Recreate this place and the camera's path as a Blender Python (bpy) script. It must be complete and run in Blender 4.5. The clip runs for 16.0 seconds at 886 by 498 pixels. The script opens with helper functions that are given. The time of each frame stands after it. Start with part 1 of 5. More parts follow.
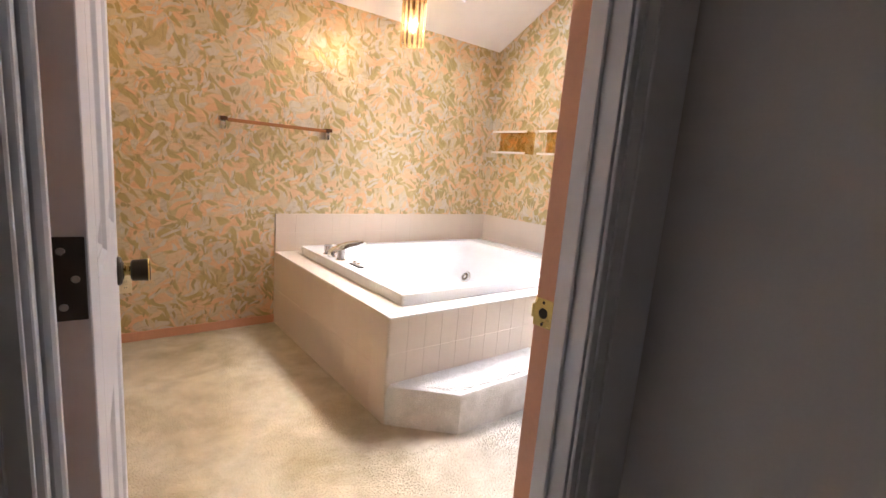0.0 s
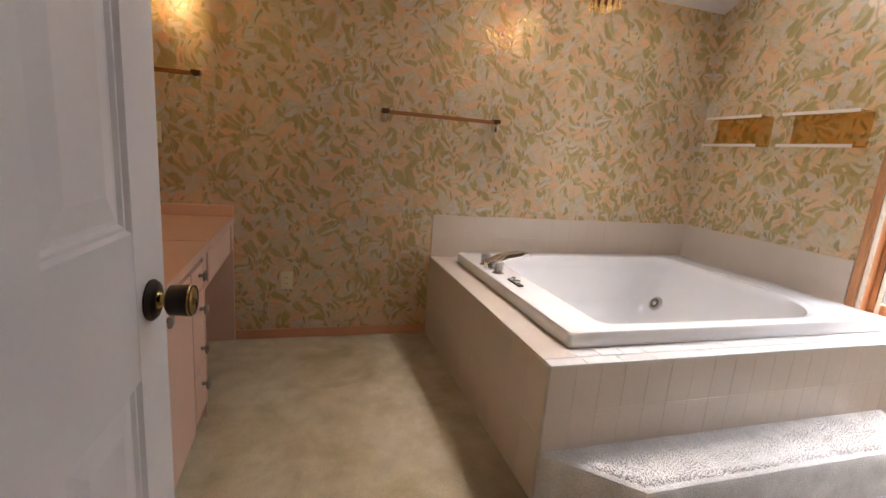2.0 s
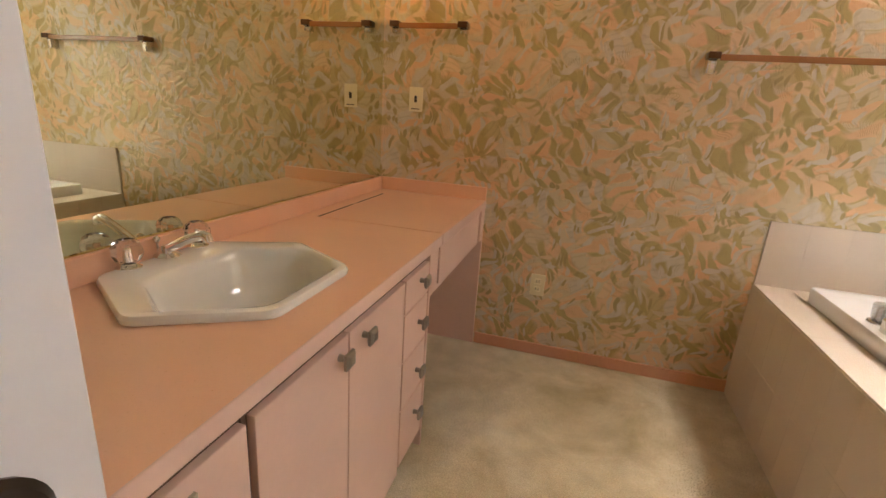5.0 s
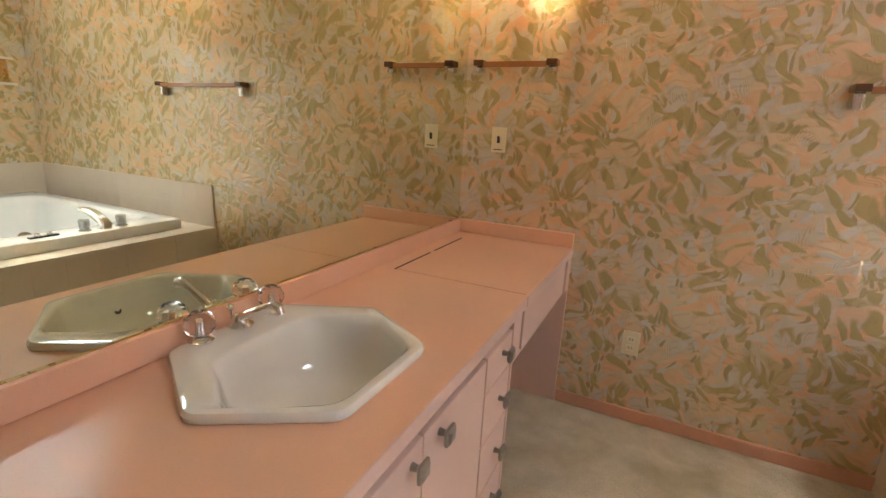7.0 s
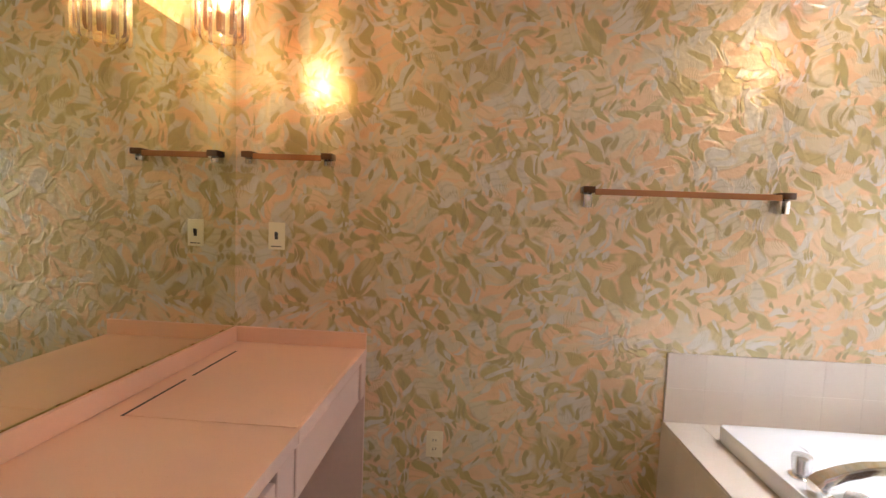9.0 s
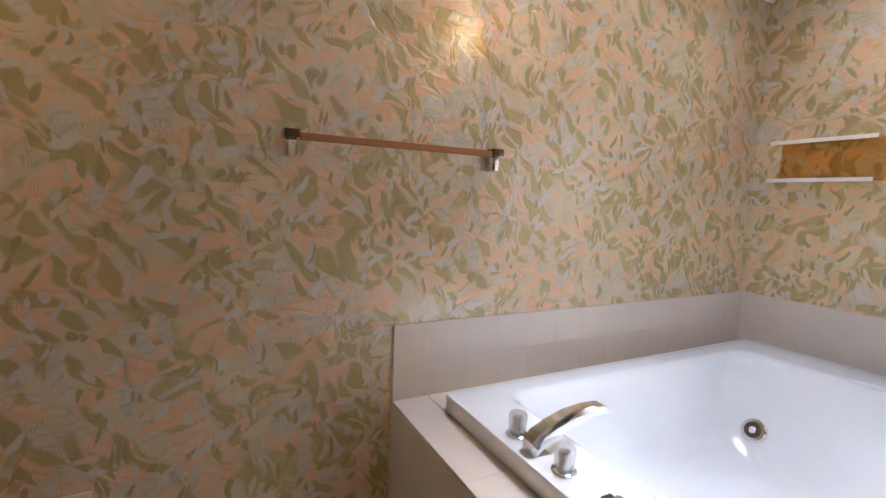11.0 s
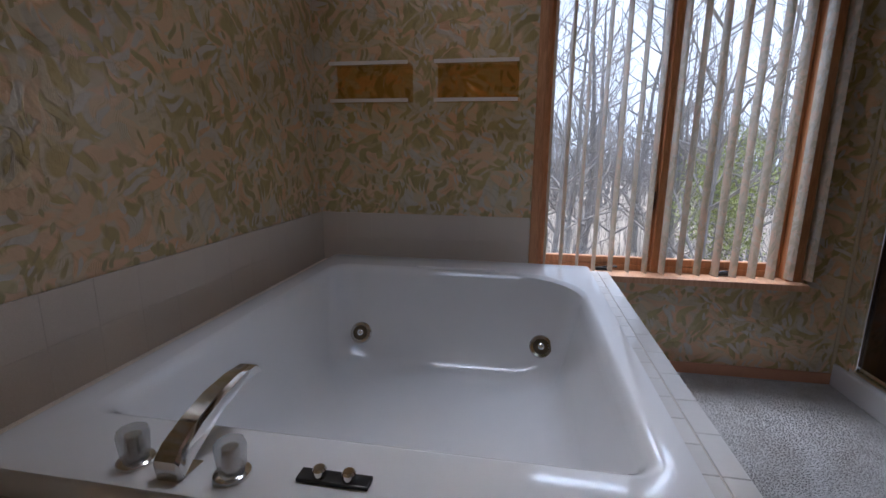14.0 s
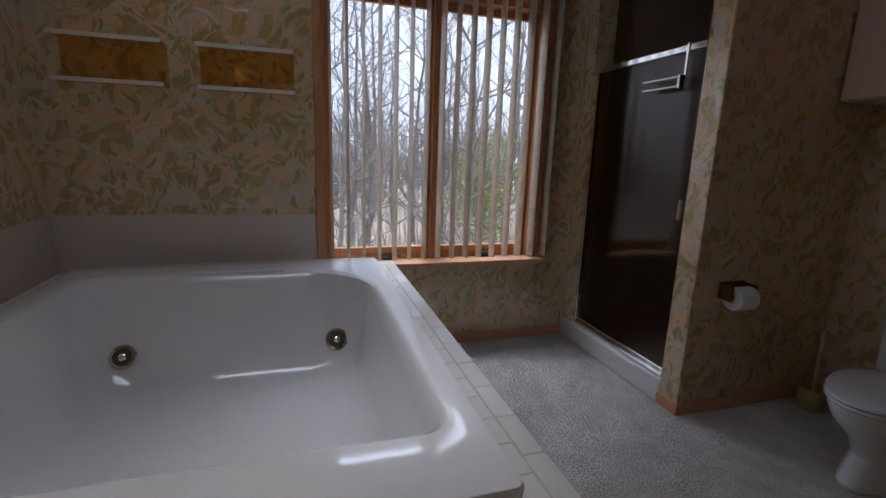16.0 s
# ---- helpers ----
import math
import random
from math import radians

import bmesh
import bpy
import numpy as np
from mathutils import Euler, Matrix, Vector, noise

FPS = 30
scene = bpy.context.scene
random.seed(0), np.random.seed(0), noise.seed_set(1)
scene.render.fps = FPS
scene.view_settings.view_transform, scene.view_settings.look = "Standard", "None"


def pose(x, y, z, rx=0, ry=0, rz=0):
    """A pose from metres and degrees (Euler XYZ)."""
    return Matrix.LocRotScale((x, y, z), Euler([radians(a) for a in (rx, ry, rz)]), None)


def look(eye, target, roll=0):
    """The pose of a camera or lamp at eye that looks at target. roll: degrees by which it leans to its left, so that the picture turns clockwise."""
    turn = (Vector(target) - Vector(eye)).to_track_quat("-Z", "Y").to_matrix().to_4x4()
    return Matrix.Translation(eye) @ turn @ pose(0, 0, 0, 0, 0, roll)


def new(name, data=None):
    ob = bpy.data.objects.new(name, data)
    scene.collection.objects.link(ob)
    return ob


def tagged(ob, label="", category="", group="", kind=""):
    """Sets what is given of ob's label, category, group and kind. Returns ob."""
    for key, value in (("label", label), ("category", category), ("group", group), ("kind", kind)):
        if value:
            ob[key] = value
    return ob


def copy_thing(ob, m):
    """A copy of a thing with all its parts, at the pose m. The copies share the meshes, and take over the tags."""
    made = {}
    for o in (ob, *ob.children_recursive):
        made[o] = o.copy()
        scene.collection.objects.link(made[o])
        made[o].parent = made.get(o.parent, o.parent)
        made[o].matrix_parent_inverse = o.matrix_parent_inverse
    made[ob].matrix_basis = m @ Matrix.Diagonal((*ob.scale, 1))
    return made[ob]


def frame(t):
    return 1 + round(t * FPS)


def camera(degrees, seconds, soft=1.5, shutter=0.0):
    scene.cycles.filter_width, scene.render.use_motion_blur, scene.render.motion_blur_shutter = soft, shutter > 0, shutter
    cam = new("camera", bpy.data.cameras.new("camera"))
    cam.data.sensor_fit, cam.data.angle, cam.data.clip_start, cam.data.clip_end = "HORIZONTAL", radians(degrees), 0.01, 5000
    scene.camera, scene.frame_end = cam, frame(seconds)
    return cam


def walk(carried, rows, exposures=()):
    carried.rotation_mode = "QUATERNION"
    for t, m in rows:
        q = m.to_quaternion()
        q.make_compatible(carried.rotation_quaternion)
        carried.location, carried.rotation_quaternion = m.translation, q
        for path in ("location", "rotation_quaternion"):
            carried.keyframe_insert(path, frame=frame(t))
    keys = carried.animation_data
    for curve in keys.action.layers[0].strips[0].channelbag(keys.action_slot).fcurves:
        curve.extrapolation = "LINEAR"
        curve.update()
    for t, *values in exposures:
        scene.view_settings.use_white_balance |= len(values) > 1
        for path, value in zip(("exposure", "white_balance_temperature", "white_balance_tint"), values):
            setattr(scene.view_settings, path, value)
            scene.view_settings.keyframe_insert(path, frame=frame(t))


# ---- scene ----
cam = camera(88.1, 16.0)
PATH = [
    (0, (0.311, 0.239, 1.293), (1.544, 1.775, 0.944), 4.7),
    (0.5, (0.376, 0.358, 1.289), (1.524, 1.955, 0.93), 4.3),
    (1, (0.459, 0.477, 1.28), (1.456, 2.168, 0.894), 3.8),
    (1.5, (0.565, 0.59, 1.275), (1.325, 2.399, 0.89), 4.4),
    (2, (0.614, 0.706, 1.265), (1.194, 2.576, 0.859), 4.5),
    (2.5, (0.638, 0.877, 1.261), (1.1, 2.778, 0.844), 5.1),
    (3, (0.632, 1.007, 1.255), (0.957, 2.929, 0.805), 5.4),
    (3.5, (0.639, 1.141, 1.251), (0.721, 3.082, 0.774), 4.9),
    (4, (0.659, 1.272, 1.258), (0.499, 3.207, 0.777), 4.3),
    (4.5, (0.645, 1.353, 1.236), (0.264, 3.247, 0.721), 3.7),
    (5, (0.629, 1.434, 1.211), (0.111, 3.279, 0.639), 3.9),
    (5.2, (0.616, 1.469, 1.199), (0.042, 3.284, 0.587), 4.1),
    (7.3, (0.537, 1.593, 1.309), (-0.301, 3.352, 0.856), 3.1),
    (7.5, (0.545, 1.605, 1.31), (-0.269, 3.39, 0.921), 3.1),
    (8, (0.559, 1.629, 1.323), (-0.143, 3.482, 1.055), 3.0),
    (8.5, (0.575, 1.694, 1.371), (0.122, 3.631, 1.162), 2.8),
    (9, (0.644, 1.799, 1.381), (0.508, 3.789, 1.231), 2.2),
    (9.2, (0.677, 1.848, 1.387), (0.659, 3.842, 1.237), 1.7),
    (11.5, (0.869, 2.229, 1.293), (2.036, 3.833, 1.041), 2.5),
    (12, (0.883, 2.282, 1.272), (2.295, 3.671, 0.995), 2.4),
    (12.5, (0.929, 2.331, 1.243), (2.513, 3.52, 0.958), 2.6),
    (13, (0.984, 2.392, 1.223), (2.681, 3.391, 0.877), 2.1),
    (13.5, (1.008, 2.434, 1.219), (2.822, 3.181, 0.83), 1.8),
    (14, (1.004, 2.507, 1.211), (2.931, 2.841, 0.796), 0.5),
    (14.5, (0.98, 2.549, 1.213), (2.937, 2.571, 0.8), 1.2),
    (15, (0.966, 2.571, 1.217), (2.911, 2.341, 0.811), 1.6),
    (15.5, (0.96, 2.573, 1.21), (2.868, 2.129, 0.806), 1.8),
    (16, (0.958, 2.527, 1.215), (2.827, 1.95, 0.8), 1.9),
]
walk(cam, [(t, look(eye, target, roll)) for t, eye, target, roll in PATH],
     exposures=[(0.0, 3.95, 6100, 17), (0.5, 3.6, 6100, 17), (1.0, 3.25, 6150, 16), (1.5, 2.98, 6150, 16), (2.5, 2.72, 6300, 15), (3.5, 3.0, 6450, 14), (5.0, 3.5, 6700, 13), (7.5, 3.65, 5700, 12), (9.0, 3.7, 5650, 12), (11.5, 2.8, 5050, 12), (12.5, 2.05, 4950, 12), (13.5, 1.3, 5100, 13), (14.5, 0.37, 5350, 14), (16.0, 0.47, 5500, 14)])

# ---- world and sun ----
world = bpy.data.worlds.new("overcast_sky")
scene.world = world
world.use_nodes = True
wn = world.node_tree.nodes
wl = world.node_tree.links
sky = wn.new("ShaderNodeTexSky")
sky.sky_type = "NISHITA"
sky.sun_disc = False
sky.sun_elevation = radians(72)
sky.sun_rotation = radians(55)
sky.air_density, sky.dust_density, sky.ozone_density = 1.0, 8.0, 0.4
background = wn["Background"]
background.inputs["Strength"].default_value = 0.15
wl.new(sky.outputs["Color"], background.inputs["Color"])

sun_data = bpy.data.lights.new("sun", "SUN")
sun_data.energy, sun_data.angle, sun_data.color = 1.4, radians(45), (1.0, 0.97, 0.93)
sun = new("sun", sun_data)
sun.matrix_world = look((3.0, 2.1, 11.3), (0, 0, 0))

# sky light that enters by the window, from above the view
day_data = bpy.data.lights.new("window_daylight", "AREA")
day_data.shape, day_data.size, day_data.size_y = "RECTANGLE", 1.5, 1.3
day_data.energy, day_data.color = 31.0, (0.88, 0.94, 1.0)
day = new("window_daylight", day_data)
day.matrix_world = look((4.75, 1.75, 3.25), (2.5, 1.85, 0.5))

# daylight that falls through the skylight
shaft_data = bpy.data.lights.new("skylight_daylight", "AREA")
shaft_data.shape, shaft_data.size, shaft_data.size_y = "RECTANGLE", 0.50, 0.84
shaft_data.energy, shaft_data.color = 1.7, (0.86, 0.93, 1.0)
shaft = new("skylight_daylight", shaft_data)
shaft.matrix_world = look((2.545, 2.91, 2.445 + 0.55 * 0.80 + 0.10), (2.545 - 0.0, 2.91 - 0.48, 2.03))

# ---- materials ----
def mat(name):
    m = bpy.data.materials.new(name)
    m.use_nodes = True
    return m, m.node_tree.nodes, m.node_tree.links, m.node_tree.nodes["Principled BSDF"]


def coords(nodes, links, scale=(1, 1, 1)):
    tc = nodes.new("ShaderNodeNewGeometry")
    mp = nodes.new("ShaderNodeMapping")
    mp.inputs["Scale"].default_value = scale
    links.new(tc.outputs["Position"], mp.inputs["Vector"])
    return mp.outputs["Vector"]


def noise_tex(nodes, links, vec, scale, detail=3.0, rough=0.55, warp=0.0):
    n = nodes.new("ShaderNodeTexNoise")
    n.inputs["Scale"].default_value = scale
    n.inputs["Detail"].default_value = detail
    n.inputs["Roughness"].default_value = rough
    n.inputs["Distortion"].default_value = warp
    links.new(vec, n.inputs["Vector"])
    return n


def ramp(nodes, links, fac, stops, mode="LINEAR"):
    r = nodes.new("ShaderNodeValToRGB")
    r.color_ramp.interpolation = mode
    els = r.color_ramp.elements
    while len(els) < len(stops):
        els.new(0.5)
    for e, (p, c) in zip(els, stops):
        e.position, e.color = p, (*c, 1)
    links.new(fac, r.inputs["Fac"])
    return r.outputs["Color"]


def mixcol(nodes, links, fac, a, b, blend="MIX"):
    m = nodes.new("ShaderNodeMix")
    m.data_type, m.blend_type = "RGBA", blend
    for sock, v in ((m.inputs["Factor"], fac), (m.inputs["A"], a), (m.inputs["B"], b)):
        if isinstance(v, (int, float)):
            sock.default_value = v
        elif isinstance(v, tuple):
            sock.default_value = (*v, 1)
        else:
            links.new(v, sock)
    return m.outputs["Result"]


def bump(nodes, links, bsdf, height, strength, dist):
    b = nodes.new("ShaderNodeBump")
    b.inputs["Strength"].default_value = strength
    b.inputs["Distance"].default_value = dist
    links.new(height, b.inputs["Height"])
    links.new(b.outputs["Normal"], bsdf.inputs["Normal"])
    return b


def surface(name, colour, rough=0.5, metal=0.0, vary=0.12, grain=60.0, stain=2.5, bumpiness=0.15, bump_dist=0.001, coat=0.0, per_piece=0.0):
    """A painted, glazed or metal surface with two scales of variation."""
    m, n, l, b = mat(name)
    v = coords(n, l)
    big = noise_tex(n, l, v, stain, 4.0)
    fine = noise_tex(n, l, v, grain, 3.0)
    dark = tuple(c * (1 - vary) for c in colour)
    lite = tuple(min(1.0, c * (1 + vary * 0.6)) for c in colour)
    c1 = ramp(n, l, big.outputs["Fac"], [(0.3, dark), (0.7, lite)])
    c2 = ramp(n, l, fine.outputs["Fac"], [(0.3, (1 - vary * 0.5,) * 3), (0.65, (1, 1, 1))])
    col = mixcol(n, l, 1.0, c1, c2, "MULTIPLY")
    if per_piece:
        info = n.new("ShaderNodeObjectInfo")
        tone = ramp(n, l, info.outputs["Random"], [(0.0, (1 - per_piece,) * 3), (1.0, (1, 1, 1))])
        col = mixcol(n, l, 1.0, col, tone, "MULTIPLY")
    l.new(col, b.inputs["Base Color"])
    rr = n.new("ShaderNodeMapRange")
    rr.inputs["To Min"].default_value, rr.inputs["To Max"].default_value = max(0.02, rough - 0.08), min(1.0, rough + 0.1)
    l.new(fine.outputs["Fac"], rr.inputs["Value"])
    l.new(rr.outputs["Result"], b.inputs["Roughness"])
    b.inputs["Metallic"].default_value = metal
    b.inputs["Coat Weight"].default_value = coat
    b.inputs["Coat Roughness"].default_value = 0.08
    if bumpiness:
        bump(n, l, b, fine.outputs["Fac"], bumpiness, bump_dist)
    return m


PEACH = (0.86, 0.55, 0.31)
OLIVE = (0.52, 0.42, 0.17)
SILVER = (0.71, 0.62, 0.43)
CREAM = (0.80, 0.62, 0.39)


def wallpaper(name, size=1.0, fade=0.0):
    """Foil wallpaper: overlapping curled leaves in peach, olive and silver grey, faintly embossed."""
    m, n, l, b = mat(name)
    geo = n.new("ShaderNodeNewGeometry")
    sp = n.new("ShaderNodeSeparateXYZ")
    l.new(geo.outputs["Position"], sp.inputs[0])
    add = n.new("ShaderNodeMath")
    l.new(sp.outputs["X"], add.inputs[0])
    l.new(sp.outputs["Y"], add.inputs[1])
    flat = n.new("ShaderNodeCombineXYZ")
    l.new(add.outputs[0], flat.inputs["X"])
    l.new(sp.outputs["Z"], flat.inputs["Y"])
    v = flat.outputs[0]

    def bent(vec, scale, amount):
        nz = noise_tex(n, l, vec, scale, 1.0, 0.5)
        sub = n.new("ShaderNodeVectorMath")
        sub.operation = "SUBTRACT"
        l.new(nz.outputs["Color"], sub.inputs[0])
        sub.inputs[1].default_value = (0.5, 0.5, 0.5)
        sc = n.new("ShaderNodeVectorMath")
        sc.operation = "MULTIPLY_ADD"
        l.new(sub.outputs[0], sc.inputs[0])
        sc.inputs[1].default_value = (amount,) * 3
        l.new(vec, sc.inputs[2])
        return sc.outputs[0]

    curl = bent(v, 5.4 * size, 0.16 / size)
    curl_small = bent(curl, 17.0 * size, 0.03 / size)

    def leaves(vec, angle, long, wide, seed, reach, share):
        """A mask of leaf shapes, with each leaf's random number and the way across it."""
        rot = n.new("ShaderNodeMapping")
        rot.inputs["Rotation"].default_value = (0, 0, radians(angle))
        rot.inputs["Location"].default_value = (seed, seed * 0.73, 0)
        l.new(vec, rot.inputs["Vector"])
        mp = n.new("ShaderNodeMapping")
        mp.inputs["Scale"].default_value = (0.86 * size / long, 0.86 * size / wide, 1)
        l.new(rot.outputs[0], mp.inputs["Vector"])
        vo = n.new("ShaderNodeTexVoronoi")
        vo.voronoi_dimensions, vo.feature = "2D", "F1"
        vo.inputs["Scale"].default_value = 1.0
        l.new(mp.outputs[0], vo.inputs["Vector"])
        sc = n.new("ShaderNodeSeparateColor")
        l.new(vo.outputs["Color"], sc.inputs["Color"])
        inside = ramp(n, l, vo.outputs["Distance"], [(0.0, (1, 1, 1)), (reach - 0.13, (1, 1, 1)), (reach + 0.05, (0, 0, 0))])
        on = ramp(n, l, sc.outputs["Red"], [(0.0, (0, 0, 0)), (1 - share, (1, 1, 1))], "CONSTANT")
        # each leaf lies at a slight tilt of its own
        off = n.new("ShaderNodeVectorMath")
        off.operation = "SUBTRACT"
        l.new(mp.outputs[0], off.inputs[0])
        l.new(vo.outputs["Position"], off.inputs[1])
        lean = n.new("ShaderNodeVectorMath")
        lean.operation = "SUBTRACT"
        l.new(vo.outputs["Color"], lean.inputs[0])
        lean.inputs[1].default_value = (0.5, 0.5, 0.5)
        dot = n.new("ShaderNodeVectorMath")
        dot.operation = "DOT_PRODUCT"
        l.new(off.outputs[0], dot.inputs[0])
        l.new(lean.outputs[0], dot.inputs[1])
        tilt = n.new("ShaderNodeMath")
        tilt.operation = "MULTIPLY_ADD"
        l.new(dot.outputs["Value"], tilt.inputs[0])
        tilt.inputs[1].default_value, tilt.inputs[2].default_value = 22.0 * wide, 0.5
        return mixcol(n, l, 1.0, inside, on, "MULTIPLY"), sc.outputs["Green"], tilt.outputs[0], mp.outputs[0]

    ground = ramp(n, l, noise_tex(n, l, curl, 9.0 * size, 1.0).outputs["Fac"], [(0.0, SILVER), (0.52, CREAM), (0.60, SILVER)], "CONSTANT")
    col, shine, height = ground, (0.45, 0.45, 0.45), (0.5, 0.5, 0.5)
    LAYERS = ((curl, 25, 0.155, 0.060, 0.3, 0.54, 0.64, OLIVE, (0.60, 0.50, 0.25), 0.60),
              (curl, 118, 0.140, 0.054, 4.1, 0.52, 0.54, PEACH, (0.86, 0.63, 0.40), 0.20),
              (curl, 70, 0.125, 0.046, 9.6, 0.48, 0.52, SILVER, (0.70, 0.65, 0.54), 0.50),
              (curl, -20, 0.130, 0.042, 15.2, 0.52, 0.44, (0.84, 0.58, 0.35), PEACH, 0.20),
              (curl_small, 48, 0.105, 0.036, 21.9, 0.48, 0.46, (0.46, 0.38, 0.15), OLIVE, 0.60),
              (curl_small, 150, 0.085, 0.030, 33.0, 0.44, 0.30, (0.72, 0.68, 0.60), CREAM, 0.45),
              (curl_small, 95, 0.048, 0.020, 41.5, 0.40, 0.28, (0.40, 0.33, 0.14), (0.70, 0.66, 0.58), 0.50))
    for vec, angle, long, wide, seed, reach, share, c1, c2, metal in LAYERS:
        mask, rnd, tilt, way = leaves(vec, angle, long, wide, seed, reach, share)
        tone = ramp(n, l, rnd, [(0.0, c1), (0.5, c2)], "CONSTANT")
        if wide > 0.044:
            wave = n.new("ShaderNodeTexWave")
            wave.inputs["Scale"].default_value = 1.6
            wave.inputs["Distortion"].default_value = 2.0
            l.new(way, wave.inputs["Vector"])
            tone = mixcol(n, l, 1.0, tone, ramp(n, l, wave.outputs["Fac"], [(0.10, (0.87, 0.87, 0.84)), (0.26, (1, 1, 1))]), "MULTIPLY")
        col = mixcol(n, l, mask, col, tone)
        shine = mixcol(n, l, mask, shine, (metal,) * 3)
        height = mixcol(n, l, mask, height, tilt)
    hatch = n.new("ShaderNodeTexWave")
    hatch.inputs["Scale"].default_value = 55.0 * size
    hatch.inputs["Distortion"].default_value = 9.0
    hatch.inputs["Detail"].default_value = 2.0
    hatch.inputs["Detail Scale"].default_value = 0.6
    l.new(curl_small, hatch.inputs["Vector"])
    where = ramp(n, l, noise_tex(n, l, v, 14.0 * size, 1.0).outputs["Fac"], [(0.52, (0, 0, 0)), (0.60, (1, 1, 1))])
    line = ramp(n, l, hatch.outputs["Fac"], [(0.15, (0.80, 0.77, 0.68)), (0.4, (1, 1, 1))])
    col = mixcol(n, l, where, col, mixcol(n, l, 1.0, col, line, "MULTIPLY"))
    col = mixcol(n, l, 0.15, col, (0.74, 0.58, 0.34))
    soil = noise_tex(n, l, v, 1.3, 4.0)
    col = mixcol(n, l, 1.0, col, ramp(n, l, soil.outputs["Fac"], [(0.3, (0.88, 0.86, 0.83)), (0.7, (1, 1, 1))]), "MULTIPLY")
    if fade:
        col = mixcol(n, l, fade, col, (0.74, 0.72, 0.68))
    l.new(col, b.inputs["Base Color"])
    # the silver and olive inks are bare foil, the peach a thin ink over it
    l.new(mixcol(n, l, 1.0, shine, (0.56,) * 3, "MULTIPLY"), b.inputs["Metallic"])
    l.new(ramp(n, l, shine, [(0.25, (0.42,) * 3), (0.85, (0.20,) * 3)]), b.inputs["Roughness"])
    if fade:
        tr = n.new("ShaderNodeBsdfTranslucent")
        l.new(col, tr.inputs["Color"])
        mx = n.new("ShaderNodeMixShader")
        mx.inputs["Fac"].default_value = 0.5
        l.new(b.outputs["BSDF"], mx.inputs[1])
        l.new(tr.outputs["BSDF"], mx.inputs[2])
        l.new(mx.outputs["Shader"], n["Material Output"].inputs["Surface"])
    crumple = noise_tex(n, l, v, 38.0, 2.0)
    emboss = bump(n, l, b, mixcol(n, l, 0.18, height, crumple.outputs["Fac"]), 0.85, 0.010)
    b.inputs["Coat Weight"].default_value, b.inputs["Coat Roughness"].default_value, b.inputs["Coat IOR"].default_value = 0.9, 0.08, 1.6
    l.new(emboss.outputs["Normal"], b.inputs["Coat Normal"])
    return m


def carpet(name, clean=1.0, wear_light_x=1.3):
    m, n, l, b = mat(name)
    v = coords(n, l)
    big = noise_tex(n, l, v, 1.9, 5.0, 0.6, 0.6)
    mid = noise_tex(n, l, v, 9.0, 4.0, 0.6)
    fine = noise_tex(n, l, v, 260.0, 2.0)
    tuft = n.new("ShaderNodeTexVoronoi")
    tuft.inputs["Scale"].default_value = 150.0
    l.new(v, tuft.inputs["Vector"])
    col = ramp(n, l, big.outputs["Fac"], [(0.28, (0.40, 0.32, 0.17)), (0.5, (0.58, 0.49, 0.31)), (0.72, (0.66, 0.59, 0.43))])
    # pale grey towards +x: cleaner carpet, and daylight from the window painted in
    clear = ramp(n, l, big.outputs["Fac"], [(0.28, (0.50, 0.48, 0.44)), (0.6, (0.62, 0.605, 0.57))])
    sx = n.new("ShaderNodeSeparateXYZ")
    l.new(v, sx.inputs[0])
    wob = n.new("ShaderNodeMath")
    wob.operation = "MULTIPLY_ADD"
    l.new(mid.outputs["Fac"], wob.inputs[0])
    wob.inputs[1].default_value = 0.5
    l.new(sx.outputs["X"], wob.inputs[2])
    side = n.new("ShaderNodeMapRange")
    side.inputs["From Min"].default_value, side.inputs["From Max"].default_value = wear_light_x, wear_light_x + 1.2
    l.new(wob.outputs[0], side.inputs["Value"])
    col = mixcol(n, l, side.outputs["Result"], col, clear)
    col = mixcol(n, l, 1.0, col, ramp(n, l, mid.outputs["Fac"], [(0.33, (0.85, 0.84, 0.82)), (0.65, (1.05, 1.05, 1.05))]), "MULTIPLY")
    col = mixcol(n, l, 1.0, col, ramp(n, l, fine.outputs["Fac"], [(0.3, (0.72, 0.72, 0.70)), (0.7, (1.06, 1.06, 1.06))]), "MULTIPLY")
    col = mixcol(n, l, 1.0, col, (clean, clean, clean * 1.04), "MULTIPLY")
    l.new(col, b.inputs["Base Color"])
    b.inputs["Roughness"].default_value = 0.95
    b.inputs["Specular IOR Level"].default_value = 0.1
    b.inputs["Sheen Weight"].default_value = 0.25
    h = mixcol(n, l, 0.5, mixcol(n, l, 0.5, tuft.outputs["Distance"], fine.outputs["Color"]), mid.outputs["Color"])
    bump(n, l, b, h, 0.8, 0.006)
    return m


def wood(name, base, dark, rough=0.4):
    m, n, l, b = mat(name)
    v = coords(n, l, (9, 9, 1.1))
    g = noise_tex(n, l, v, 7.0, 5.0, 0.6, 1.2)
    col = ramp(n, l, g.outputs["Fac"], [(0.3, dark), (0.6, base)])
    l.new(col, b.inputs["Base Color"])
    b.inputs["Roughness"].default_value = rough
    bump(n, l, b, g.outputs["Fac"], 0.15, 0.001)
    return m


